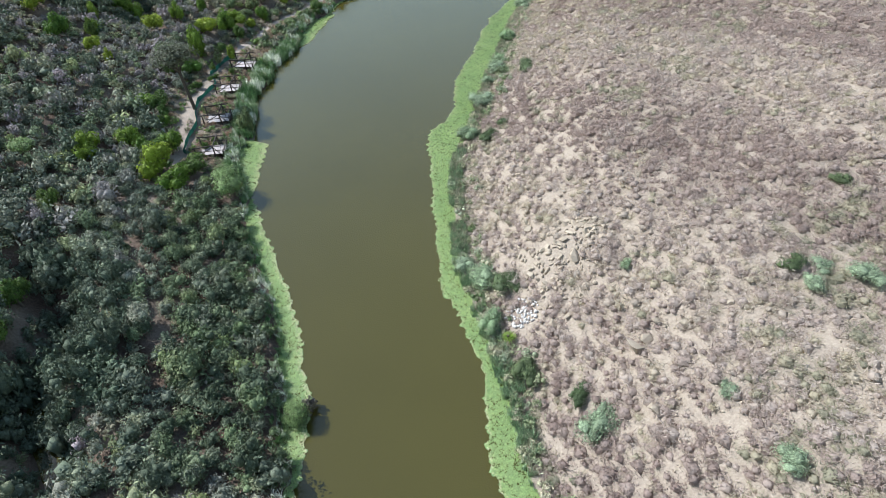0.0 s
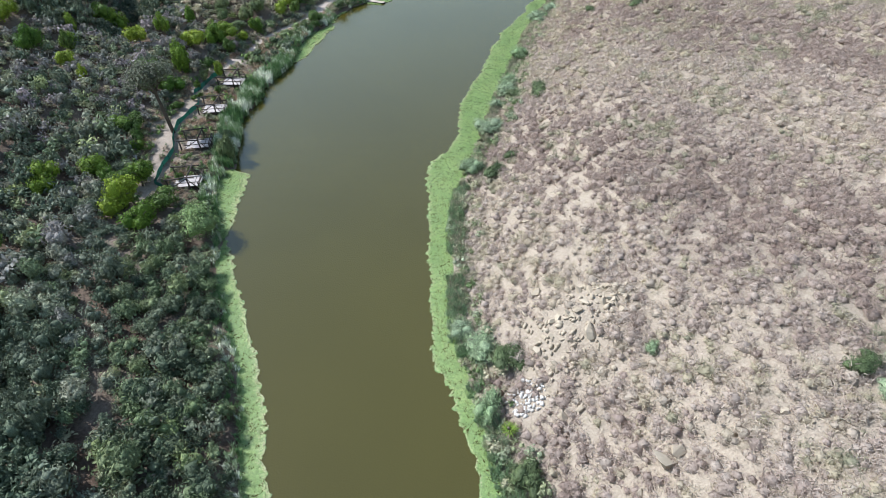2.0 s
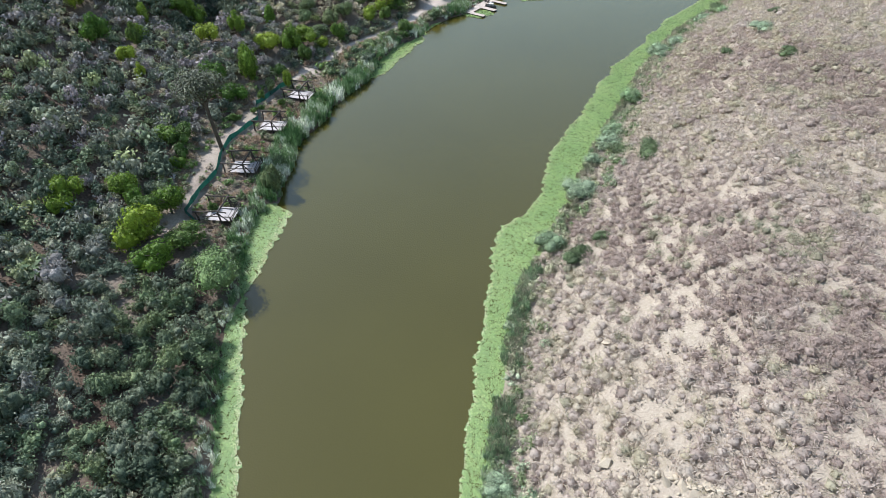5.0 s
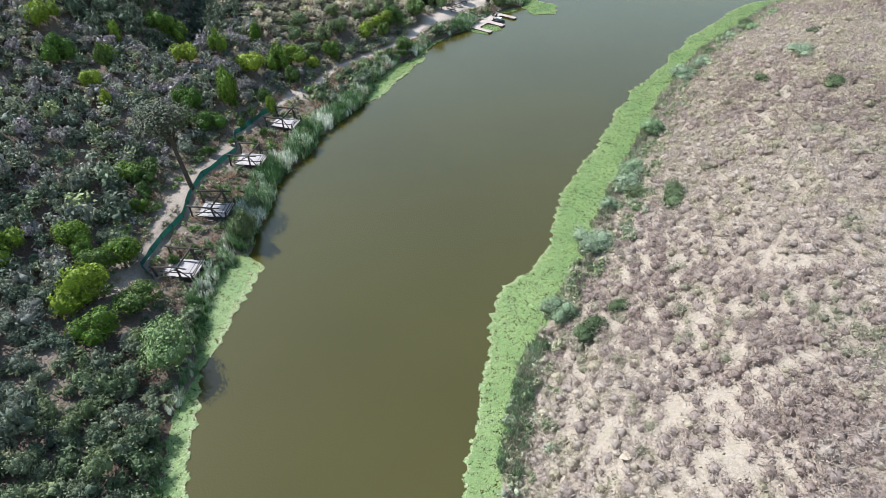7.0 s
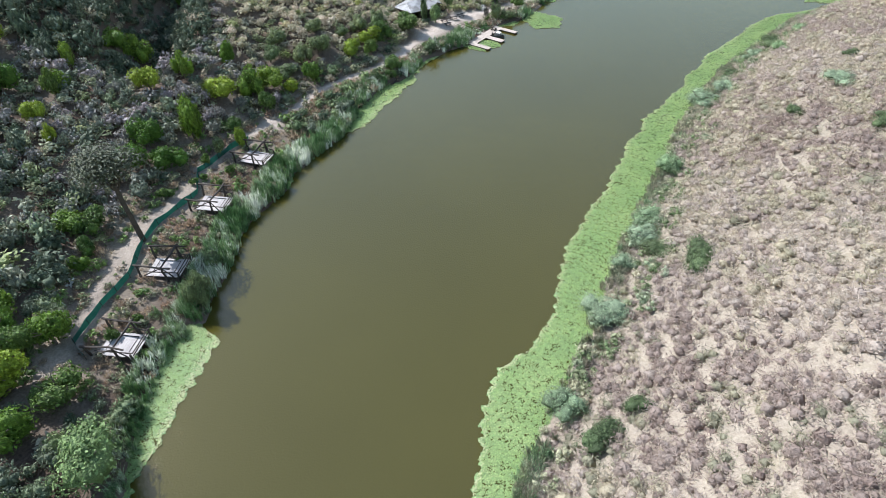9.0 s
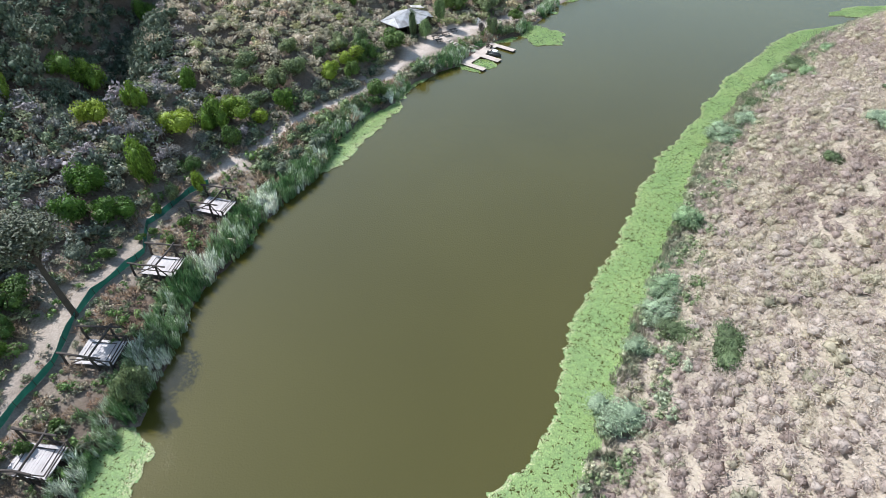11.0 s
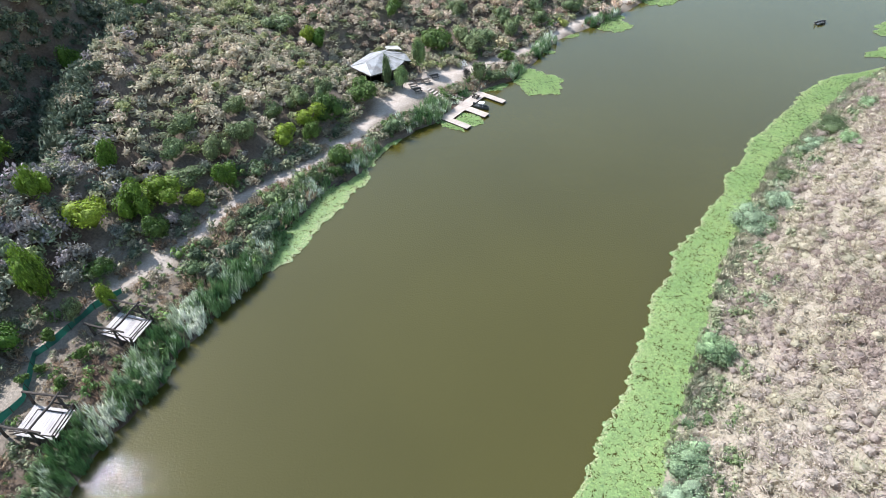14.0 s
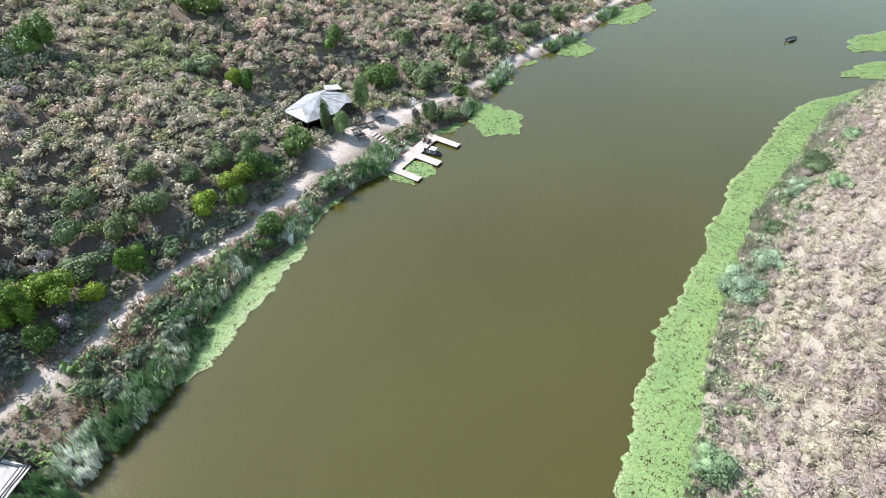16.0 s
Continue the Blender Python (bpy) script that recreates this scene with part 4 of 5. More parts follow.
tint = np.where(rng.uniform(size=k) < 0.45 * low + 0.025, rng.uniform(0.8, 0.95, k), tint)
swale = np.abs(y - np.interp(x, (8, 24, 37, 45, 65, 90), (121, 122, 117, 114, 130, 150)) - 2 * np.sin(x * 0.4)) + 5 * np.sin(x * 0.23) ** 2
green_patch = np.maximum(np.clip(1.3 - swale / 6, 0, 1) * 0.6, 0.4 * np.clip((x - 0.55 * y - 12) / 10, 0, 1) * (y < 70))
tint = np.where(rng.uniform(size=k) < green_patch, rng.uniform(0.83, 0.95, k), tint)
P = np.column_stack([x, y, height(x, y) - 0.12, r, r * rng.uniform(0.6, 0.95, k), rng.uniform(0, math.tau, k), rng.integers(0, 9, k), tint])
tagged(scatter("dry_scrub", SCRUB, P, M_SCRUB), "low grey-brown leafless scrub in rounded clumps on sand", "scrub", kind="stuff")

# shrub belt at the foot of the dry slope
x, y = jittered(0, 110, 20, 300, 1.5)
d = x - bank_r(y)
broad = np.interp(y, (60, 120, 150, 300), (5.5, 6, 8, 9))
keep = (d > 0.2) & (d < broad) & (rng.uniform(size=len(x)) < 1.0 - 0.8 * d / broad + 0.4 * edge_noise(x * 0.3, y * 0.3))
x, y = x[keep], y[keep]
k = len(x)
r = rng.uniform(0.7, 1.5, k)
P = np.column_stack([x, y, height(x, y) - 0.1, r, r * rng.uniform(0.8, 1.3, k), rng.uniform(0, math.tau, k), rng.integers(0, 5, k), rng.uniform(0, 1, k)])
M_BELT = foliage("bank_shrub_leaves", ((0, (0.186, 0.236, 0.11)), (0.3, (0.321, 0.355, 0.203)), (0.55, (0.557, 0.498, 0.355)), (0.8, (0.169, 0.236, 0.101)), (1, (0.405, 0.439, 0.304))), gloss=0.1, leaf_range=(0.7, 1.25))
tagged(scatter("bank_shrubs", [crown(170 + i, 120, 5, 0.16, core=0.6, spread=0.68, longer=1.8, slim=0.36) for i in range(5)], P, M_BELT), "grey-green and straw-coloured shrubs at the foot of the slope", "shrubs", kind="stuff")

# ---- trees ----


def limb_set(bm, r, h, seed, stem=0.10):
    g = np.random.default_rng(seed)
    top = Vector((g.normal() * 0.1, g.normal() * 0.1, h * 0.55))
    pole(bm, (0, 0, -0.3), top, stem * 1.3, stem * 0.7, 8, 0.06)
    for i in range(6):
        a = i / 6 * math.tau + g.uniform(-0.4, 0.4)
        s = Vector((0, 0, -0.3)).lerp(top, g.uniform(0.45, 0.98))
        pole(bm, s, (math.cos(a) * r * 0.6, math.sin(a) * r * 0.6, h * g.uniform(0.6, 0.85)), stem * 0.5, stem * 0.15, 5, 0.05)


def tree_kind(name, spots, mat, label, category, leaves, lobes, leaf, group, crown_low=0.22, seed=300, core=0.62, spread=0.55, longer=1.5, slim=0.45, lump=1.0):
    """Trees of one kind: a few crowns and stems, shared between the single trees."""
    crowns, stems = [], []
    for b in range(3):
        v, q, t = crown(seed + b, leaves, lobes, leaf, core=core, spread=spread, longer=longer, slim=slim, lump=lump)
        ob = np_object("crown", v, q, t, mat)
        crowns.append(ob.data)
        bpy.data.objects.remove(ob)
        bm = bmesh.new()
        limb_set(bm, 1.0, 1.4, seed + b, 0.07)
        me = bpy.data.meshes.new("trunk")
        bm.to_mesh(me)
        bm.free()
        me.materials.append(M_BARK)
        stems.append(me)
    for i, (tx, ty, tr, th) in enumerate(spots):
        base = thing(name, (tx, ty, ground_z(tx, ty)), label, category, group, (i * 67) % 360)
        c = new("crown", crowns[i % 3])
        c.parent = base
        c.matrix_basis = Matrix.Translation((0, 0, th * crown_low)) @ Matrix.Diagonal((tr * (1 + 0.22 * math.sin(i * 2.3)), tr * (1 + 0.22 * math.sin(i * 3.7 + 1)), th * (1 - crown_low) / 1.35 * (1 + 0.15 * math.sin(i * 1.7)), 1))
        s = new("trunk", stems[i % 3])
        s.parent = base
        s.matrix_basis = Matrix.Diagonal((tr * 0.9, tr * 0.9, th / 1.45, 1))


tree_kind("small_tree", LIME, M_LIME, "small bushy tree with bright lime-green leaves on the dark slope", "tree", 2000, 9, 0.085, "lime-green trees", 0.0, seed=310, spread=0.82, core=0.72, lump=0.92)
tree_kind("small_tree", LIME2, M_LIME, "small bushy tree with yellow-green leaves beside the sandy track", "tree", 2000, 9, 0.085, "lime-green trees", 0.0, seed=320, spread=0.82, core=0.72, lump=0.92)
tree_kind("green_tree", GREEN, M_GREEN, "low round tree with fresh green leaves among grey shrubs", "tree", 1600, 9, 0.085, "green trees", 0.0, seed=330, spread=0.8, lump=0.92, core=0.7)
tree_kind("green_bush", HERBS, M_GREEN, "small fresh green bush beside the tent decks", "bush", 420, 7, 0.17, "bushes round the decks", 0.0, seed=390, spread=0.7)
tree_kind("olive_tree", OLIVE, M_OLIVE, "dull olive-green bushy tree near the track", "tree", 1600, 9, 0.085, "olive trees", 0.02, seed=340, spread=0.8, lump=0.9, core=0.68)
tree_kind("willow_tree", WILLOW, M_WILLOW, "broad pale grey-green tree beside the water", "tree", 3600, 15, 0.056, "pale trees", 0.12, seed=350, spread=0.66)
tree_kind("twiggy_tree", TWIGGY, M_TWIG, "bare grey twiggy tree", "tree", 260, 7, 0.16, "bare trees", 0.2, seed=360, core=0.1)
M_BANK = foliage("dull_green_leaves", ((0, (0.075, 0.11, 0.045)), (1, (0.115, 0.15, 0.065))), True)
BANK_GREEN, BANK_SILVER = [tuple((a, b, c * 1.5, d * 1.15) for a, b, c, d in k) for k in (BANK_GREEN, BANK_SILVER)]
tree_kind("bank_bush", BANK_GREEN, M_BANK, "dark green bush on the dry slope above the bank", "bush", 2300, 14, 0.058, "bushes on the dry slope", 0.0, seed=370, spread=0.75)
tree_kind("silver_bush", BANK_SILVER, M_SILVER, "silvery grey-green bush on the dry slope above the bank", "bush", 2600, 14, 0.056, "bushes on the dry slope", 0.0, seed=380, spread=0.72, longer=1.9, slim=0.34)

# the old tall tree over the track
base_at = (-60.3, 140.4)
big = thing("old_tree", (*base_at, ground_z(*base_at)), "tall old olive-grey tree on a long bare trunk beside the track", "tree")
bm = bmesh.new()
fork = Vector((-1.0, 0.3, 11.8))
pole(bm, (0, 0, -0.3), fork, 0.46, 0.3, 9, 0.15)
for i in range(14):
    a = i / 14 * math.tau
    pole(bm, fork.lerp(Vector((0, 0, 0)), 0.1 * (i % 3)), fork + Vector((math.cos(a) * 4.9 - 0.6, math.sin(a) * 4.6 + 0.3, 2.0 + 1.5 * (i % 3))), 0.16, 0.03, 6, 0.25)
part("trunk", bm, M_OLDBARK, big, "grey-brown bare trunk")
v, q, t = crown(411, 4600, 26, 0.056, flat=0.95, core=0.25, spread=0.72)
ob = np_object("crown", v, q, t, foliage("old_tree_leaves", ((0, (0.115, 0.125, 0.08)), (1, (0.13, 0.14, 0.09))), True))
ob.parent = big
ob.matrix_basis = Matrix.Translation((-1.3, 0.4, 11.4)) @ Matrix.Diagonal((5.5, 5.3, 4.6, 1))

# palm on the dry bank
palm = thing("young_palm", (12, 61.4, ground_z(12, 61.4)), "young fan palm with bright yellow-green fronds", "palm")
bm = bmesh.new()
pole(bm, (0, 0, -0.2), (0, 0, 0.9), 0.22, 0.16, 8, 0.02)
part("trunk", bm, M_BARK, palm)
M_PALM = foliage("palm_fronds", ((0, (0.22, 0.32, 0.05)), (1, (0.24, 0.34, 0.06))), True)
bm = bmesh.new()
for s in range(7):
    c0 = bm.verts.new((0.03, -0.1 + s * 0.033, 0))
    a = (s - 3) / 3 * 1.1
    tip = (1.45 * math.cos(a), 1.45 * math.sin(a), 0.25 - 0.3 * abs(a))
    mid = (0.75 * math.cos(a - 0.09), 0.75 * math.sin(a - 0.09), 0.28)
    mid2 = (0.75 * math.cos(a + 0.09), 0.75 * math.sin(a + 0.09), 0.28)
    bm.faces.new((c0, bm.verts.new(mid), bm.verts.new(tip), bm.verts.new(mid2)))
frond_mesh = part("frond", bm, M_PALM, palm).data
for i in range(13):
    f = new("frond", frond_mesh) if i else palm.children[-1]
    f.parent = palm
    f.matrix_basis = pose(0, 0, 0.9, 0, -20 - 14 * (i % 4), i * 138)

# ---- rocks ----
ROCKS = ((17.3, 81, 0.8), (23.2, 71.7, 1.1), (28.5, 52.5, 1.6), (29.6, 53.6, 1), (10.8, 80.9, 0.6), (27.7, 73.5, 0.7), (22.2, 75, 0.6), (18.4, 72.5, 0.5), (16.5, 71.6, 0.7),
        (18.4, 68.9, 0.6), (28.3, 43.6, 1.2), (29.7, 44, 0.7), (20.3, 70.1, 0.5), (40.6, 55.2, 0.5), (20.8, 61.9, 0.7), (18.7, 61.4, 0.8), (39.6, 45.9, 0.5), (17.6, 99.2, 0.8),
        (11.6, 96.8, 0.7), (15, 95.9, 0.6), (25.4, 72.6, 0.6), (25.2, 50.2, 0.5))


def rock_mesh(seed, mat):
    g = np.random.default_rng(seed)
    bm = bmesh.new()
    pts = unit(g.normal(size=(13, 3))) * g.uniform(0.7, 1.15, (13, 1)) * np.array([1.15, 0.85, 0.6])
    for p in pts:
        bm.verts.new(p)
    h = bmesh.ops.convex_hull(bm, input=bm.verts)
    bmesh.ops.delete(bm, geom=[e for e in h["geom_interior"] if isinstance(e, bmesh.types.BMVert)], context="VERTS")
    bmesh.ops.bevel(bm, geom=list(bm.edges), offset=0.025, segments=1, affect="EDGES")
    me = bpy.data.meshes.new("rock")
    bm.to_mesh(me)
    bm.free()
    me.materials.append(mat)
    return me


rock_meshes = [rock_mesh(500 + i, M_ROCK) for i in range(5)]
for i, (rx, ry, rr) in enumerate(ROCKS):
    ob = new("rock", rock_meshes[i % 5])
    ob.matrix_world = pose(rx, ry, ground_z(rx, ry) + rr * 0.4, 10 * (i % 3), -14, 40 + 53 * i) @ Matrix.Diagonal((rr * 1.1, rr * 1.1, rr * 1.1, 1))
    tagged(ob, "pale angular boulder lying on the sandy slope", "rock", "boulders on the slope")
# broken slabs of the outcrop, in a band running up the slope
g = np.random.default_rng(77)
for i in range(70):
    f, side = g.uniform(), g.normal(0, 2.1)
    rx, ry, rr = 13.5 + 15.5 * f + 0.35 * side, 69.0 + 10.0 * f - side, g.uniform(0.25, 0.75) * (0.7 + 0.6 * f)
    ob = new("rock", rock_meshes[i % 5])
    ob.matrix_world = pose(rx, ry, ground_z(rx, ry) + rr * 0.12, g.uniform(-20, 20), -24 + g.uniform(-15, 15), g.uniform(0, 360)) @ Matrix.Diagonal((rr * 1.2, rr * 0.95, rr * 0.85, 1))
    tagged(ob, "broken beige rock slab half sunk in the sandy slope", "rock", "slabs of the outcrop")


def rubble(name, cx, cy, rad, n, lo, hi, mat, label, kind="stuff"):
    g = np.random.default_rng(int(cx * 10) % 997 + n)
    v, f = ICO_V * np.array([1.3, 0.85, 0.6]), ICO_F
    vs, fs = [], []
    for i in range(n):
        a, d = g.uniform(0, math.tau), rad * math.sqrt(g.uniform())
        px, py, s = cx + math.cos(a) * d, cy + math.sin(a) * d, g.uniform(lo, hi)
        m = np.array(Euler(g.uniform(0, 3, 3)).to_matrix())
        vs.append((v * g.uniform(0.7, 1.25, (len(v), 1)) * s) @ m.T + np.array([px, py, ground_z(px, py) + s * 0.3]))
        fs.append(f + i * len(v))
    return tagged(np_object(name, np.concatenate(vs), None, np.concatenate(fs), mat), label, "rubble", kind=kind)


rubble("scree", 20.3, 72, 8.0, 190, 0.12, 0.5, M_ROCK, "broken pale stones scattered over the bare slope")
rubble("white_rubble", 14.4, 65.7, 2.6, 150, 0.10, 0.38, M_RUBBLE, "heap of white broken stones above the reeds")
rubble("scree", 24.1, 102, 11, 150, 0.06, 0.22, M_ROCK, "small pale stones on sandy ground")
rubble("scree", 37.6, 49, 18, 170, 0.06, 0.26, M_ROCK, "small pale stones between scrub")
rubble("stone_heap", -64.5, 128.5, 1.0, 26, 0.12, 0.3, M_STONE, "heap of white stones beside the track")
rubble("stone_heap", -62.5, 124, 0.8, 20, 0.12, 0.28, M_STONE, "heap of white stones beside the track")
rubble("stone_heap", -24.6, 254.6, 1.3, 40, 0.12, 0.36, M_STONE, "heap of pale stones beside the track")
rubble("bank_rubble", -56, 184, 3.0, 60, 0.15, 0.45, M_ROCK, "grey boulders on the broken edge of the track")

# ---- tent decks with pole frames ----


def deck(cx, cy, turn, first=False):
    z = max(ground_z(cx - 2, cy), ground_z(cx + 2, cy)) + 0.35
    d = thing("tent_deck", (cx, cy, z), "weathered board deck under a crooked frame of dark poles", "deck", "decks along the bank", turn)
    L, W = 2.7, 2.0
    bm = bmesh.new()
    box(bm, (0, 0, 0), (2 * L / 14 - 0.02, 2 * W, 0.05), bevel=0.006)
    plank = part("plank", bm, M_BOARD, d)
    plank.matrix_basis = Matrix.Translation((-L, -W, 0))
    for i in range(1, 14):
        p = new("plank", plank.data)
        p.parent = d
        p.matrix_basis = Matrix.Translation((-L + i * 2 * L / 14, -W + 0.03 * (i % 3 - 1), 0.004 * (i % 2)))
    for s in (-1, 1):
        bm = bmesh.new()
        box(bm, (-L, s * (W - 0.25) - 0.08, -0.24), (L, s * (W - 0.25) + 0.08, -0.005))
        part("joist", bm, M_POLE, d)
    for a in (-0.9 * L, 0, 0.9 * L):
        for b in (-0.8 * W, 0.8 * W):
            bm = bmesh.new()
            wx, wy = (pose(cx, cy, 0, 0, 0, turn) @ Vector((a, b, 0))).xy
            pole(bm, (a, b, ground_z(wx, wy) - z - 0.2), (a, b, -0.24), 0.09)
            part("stilt", bm, M_POLE, d)
    # inlaid tent base
    bm = bmesh.new()
    for lo, hi in (((-L * 0.72, W * 0.72), (L * 0.55, W * 0.78)), ((-L * 0.72, -W * 0.6), (-L * 0.69, W * 0.72)), ((L * 0.52, -W * 0.6), (L * 0.55, W * 0.72))):
        box(bm, (*lo, 0.06), (*hi, 0.10))
    part("tent_rim", bm, M_POLE, d, "dark rim of the tent base")
    posts = {}
    for nm, (a, b, hgt) in {"p0": (-L - 0.4, W + 0.3, 2.2), "p1": (0.9, W + 0.35, 2.3), "p2": (L, W + 0.2, 1.15), "p3": (-L - 0.7, -W - 0.2, 2.1), "p4": (0.8, -W - 0.35, 2.25), "p5": (L, -W - 0.1, 1.15)}.items():
        wx, wy = (pose(cx, cy, 0, 0, 0, turn) @ Vector((a, b, 0))).xy
        bm = bmesh.new()
        g = ground_z(wx, wy) - z - 0.3
        top = Vector((a + rng.normal(0, 0.12), b + rng.normal(0, 0.12), hgt))
        pole(bm, (a, b, g), top, 0.19, 0.14, 7, 0.06)
        part("post", bm, M_POLE, d)
        posts[nm] = top
    for a, b in (("p0", "p1"), ("p3", "p4"), ("p1", "p4")):
        bm = bmesh.new()
        e = (posts[b] - posts[a]).normalized() * 0.5
        pole(bm, posts[a] - e + Vector((0, 0, 0.06)), posts[b] + e * (3.2 if a != "p1" else 0.8) + Vector((0, 0, 0.06)), 0.165, 0.13, 7, 0.08)
        part("beam", bm, M_POLE, d)
    for a, b in (((-L, -W, 0.9), (L, -W, 0.95)), ((L, -W, 0.95), (L, W, 1.0)), ((L, -W, 0.5), (L, W, 0.5)), ((-L * 0.1, W, 1.3), (L, W, 1.0))):
        bm = bmesh.new()
        pole(bm, a, b, 0.09, 0.08, 6, 0.04)
        part("rail", bm, M_POLE, d)
    for a, b in (((-L - 0.2, -W, 0.05), posts["p4"]), ((1.7, W, 0.05), posts["p1"]), ((1.8, -W, 0.05), posts["p4"])):
        bm = bmesh.new()
        pole(bm, a, b, 0.10, 0.08, 6, 0.03)
        part("brace", bm, M_POLE, d)


for i, dk in enumerate(DECKS):
    deck(*dk)

# ---- net fence along the track ----
fence = thing("net_fence", (FENCE[0][0], FENCE[0][1], 0), "low fence of dark green shade net on wooden stakes", "fence")
pts = []
for a, b in zip(FENCE, FENCE[1:]):
    k = max(2, int(math.dist(a, b) / 1.6))
    pts += [(a[0] + (b[0] - a[0]) * i / k, a[1] + (b[1] - a[1]) * i / k) for i in range(k)]
pts.append(FENCE[-1])
off = Vector((FENCE[0][0], FENCE[0][1], 0))
bm = bmesh.new()
prev = None
for i, (fx, fy) in enumerate(pts):
    g, top = ground_z(fx, fy), 1.1 + 0.15 * math.sin(i * 2.1)
    col = []
    for j in range(4):
        f = j / 3
        col.append(bm.verts.new(Vector((fx + 0.12 * math.sin(i * 1.7 + j), fy + 0.05 * math.cos(i * 2.3 + j), g + f * top)) - off))
    if prev:
        for j in range(3):
            bm.faces.new((prev[j], col[j], col[j + 1], prev[j + 1]))
    prev = col
bmesh.ops.solidify(bm, geom=list(bm.faces), thickness=0.02)
part("net", bm, M_NET, fence, "sagging dark green net")
for i, (fx, fy) in enumerate(pts):
    if i % 2 == 0:
        bm = bmesh.new()
        g = ground_z(fx, fy)
        pole(bm, Vector((fx + 0.18, fy, g - 0.3)) - off, Vector((fx + 0.16, fy, g + 1.3)) - off, 0.05, 0.04, 6, 0.02)
        part("stake", bm, M_POLE, fence)

# ---- wooden dock ----
dock = thing("dock", (-24.8, 232.0, 0), "sun-bleached wooden dock with three arms over the water", "dock", turn=-24.5)
DZ = 0.42


def boards(parent, x0, x1, y0, y1, along_x, z, mat, width=0.34):
    n = max(1, round(((y1 - y0) if along_x else (x1 - x0)) / width))
    w = ((y1 - y0) if along_x else (x1 - x0)) / n
    bm = bmesh.new()
    if along_x:
        box(bm, (0, 0, -0.05), (x1 - x0, w - 0.025, 0), bevel=0.006)
    else:
        box(bm, (0, 0, -0.05), (w - 0.025, y1 - y0, 0), bevel=0.006)
    first = part("plank", bm, mat, parent)
    for i in range(n):
        p = first if i == 0 else new("plank", first.data)
        p.parent = parent
        p.matrix_basis = Matrix.Translation((x0, y0 + i * w, z + 0.004 * (i % 2)) if along_x else (x0 + i * w, y0, z + 0.004 * (i % 2)))


boards(dock, 0, 2.5, 0, 14.5, True, DZ, M_DOCK)
boards(dock, 2.52, 7.2, 0, 1.6, False, DZ, M_DOCK)
boards(dock, 2.52, 7.5, 5.9, 7.7, False, DZ, M_DOCK)
boards(dock, 2.52, 7.3, 13.0, 14.5, False, DZ, M_DOCK)
for x0, x1, y0, y1 in ((0, 2.5, 0, 14.5), (2.5, 7.2, 0, 1.6), (2.5, 7.5, 5.9, 7.7), (2.5, 7.3, 13.0, 14.5)):
    bm = bmesh.new()
    for a in (y0 + 0.1, y1 - 0.22):
        box(bm, (x0, a, DZ - 0.3), (x1, a + 0.12, DZ - 0.055))
    part("beam", bm, M_DARKWOOD, dock)
    for a in (x0 + 0.25, x1 - 0.25):
        for b in (y0 + 0.3, y1 - 0.3):
            bm = bmesh.new()
            pole(bm, (a, b, -1.8), (a, b, DZ - 0.06), 0.11)
            part("pile", bm, M_POLE, dock)
boards(dock, -3.4, -0.02, 7.2, 8.5, False, DZ, M_DOCK)
for s in (7.2, 8.5):
    bm = bmesh.new()
    pole(bm, (-3.4, s, DZ + 0.85), (0, s, DZ + 0.85), 0.045, 0.045, 6, 0.01)
    handrail = part("handrail", bm, M_DOCK, dock)
    for a in (-3.3, -1.7, -0.1):
        bm = bmesh.new()
        pole(bm, (a, s, DZ - 0.3), (a, s, DZ + 0.85), 0.045, 0.045, 6)
        part("post", bm, M_DOCK, handrail)
bm = bmesh.new()
for y0 in (0.0, 0.5, 1.0):
    box(bm, (0.5, 10.9 + y0, DZ + (0.4 if y0 != 0.5 else 0.7)), (2.0, 11.2 + y0, DZ + (0.45 if y0 != 0.5 else 0.76)))
for a in (0.7, 1.8):
    box(bm, (a - 0.05, 11.0, DZ), (a + 0.05, 12.1, DZ + 0.4))
    box(bm, (a - 0.05, 11.45, DZ + 0.3), (a + 0.05, 11.65, DZ + 0.7))
dm = dock.matrix_world.copy()
bench = part("dock_bench", bm, M_DARKWOOD)
bench.matrix_world = dm
tagged(bench, "dark wooden bench table standing on the dock", "bench")

steps = thing("garden_steps", (-24.6, 239.3, 0), "pale wooden steps leading down the bank to the dock", "steps", turn=0)
for i in range(7):
    a = i / 6
    px, py = -24.6 - 4.6 * a, 239.3 + 2.0 * a
    bm = bmesh.new()
    box(bm, (-0.2, -0.75, -0.16), (0.22, 0.75, 0.0), bevel=0.015)
    st = part("step", bm, M_DOCK, steps)
    st.matrix_basis = Matrix.Translation((-24.6 * -1, -239.3, 0)) @ pose(px, py, max(ground_z(px, py), 0.25) + 0.12, 0, 0, -25)


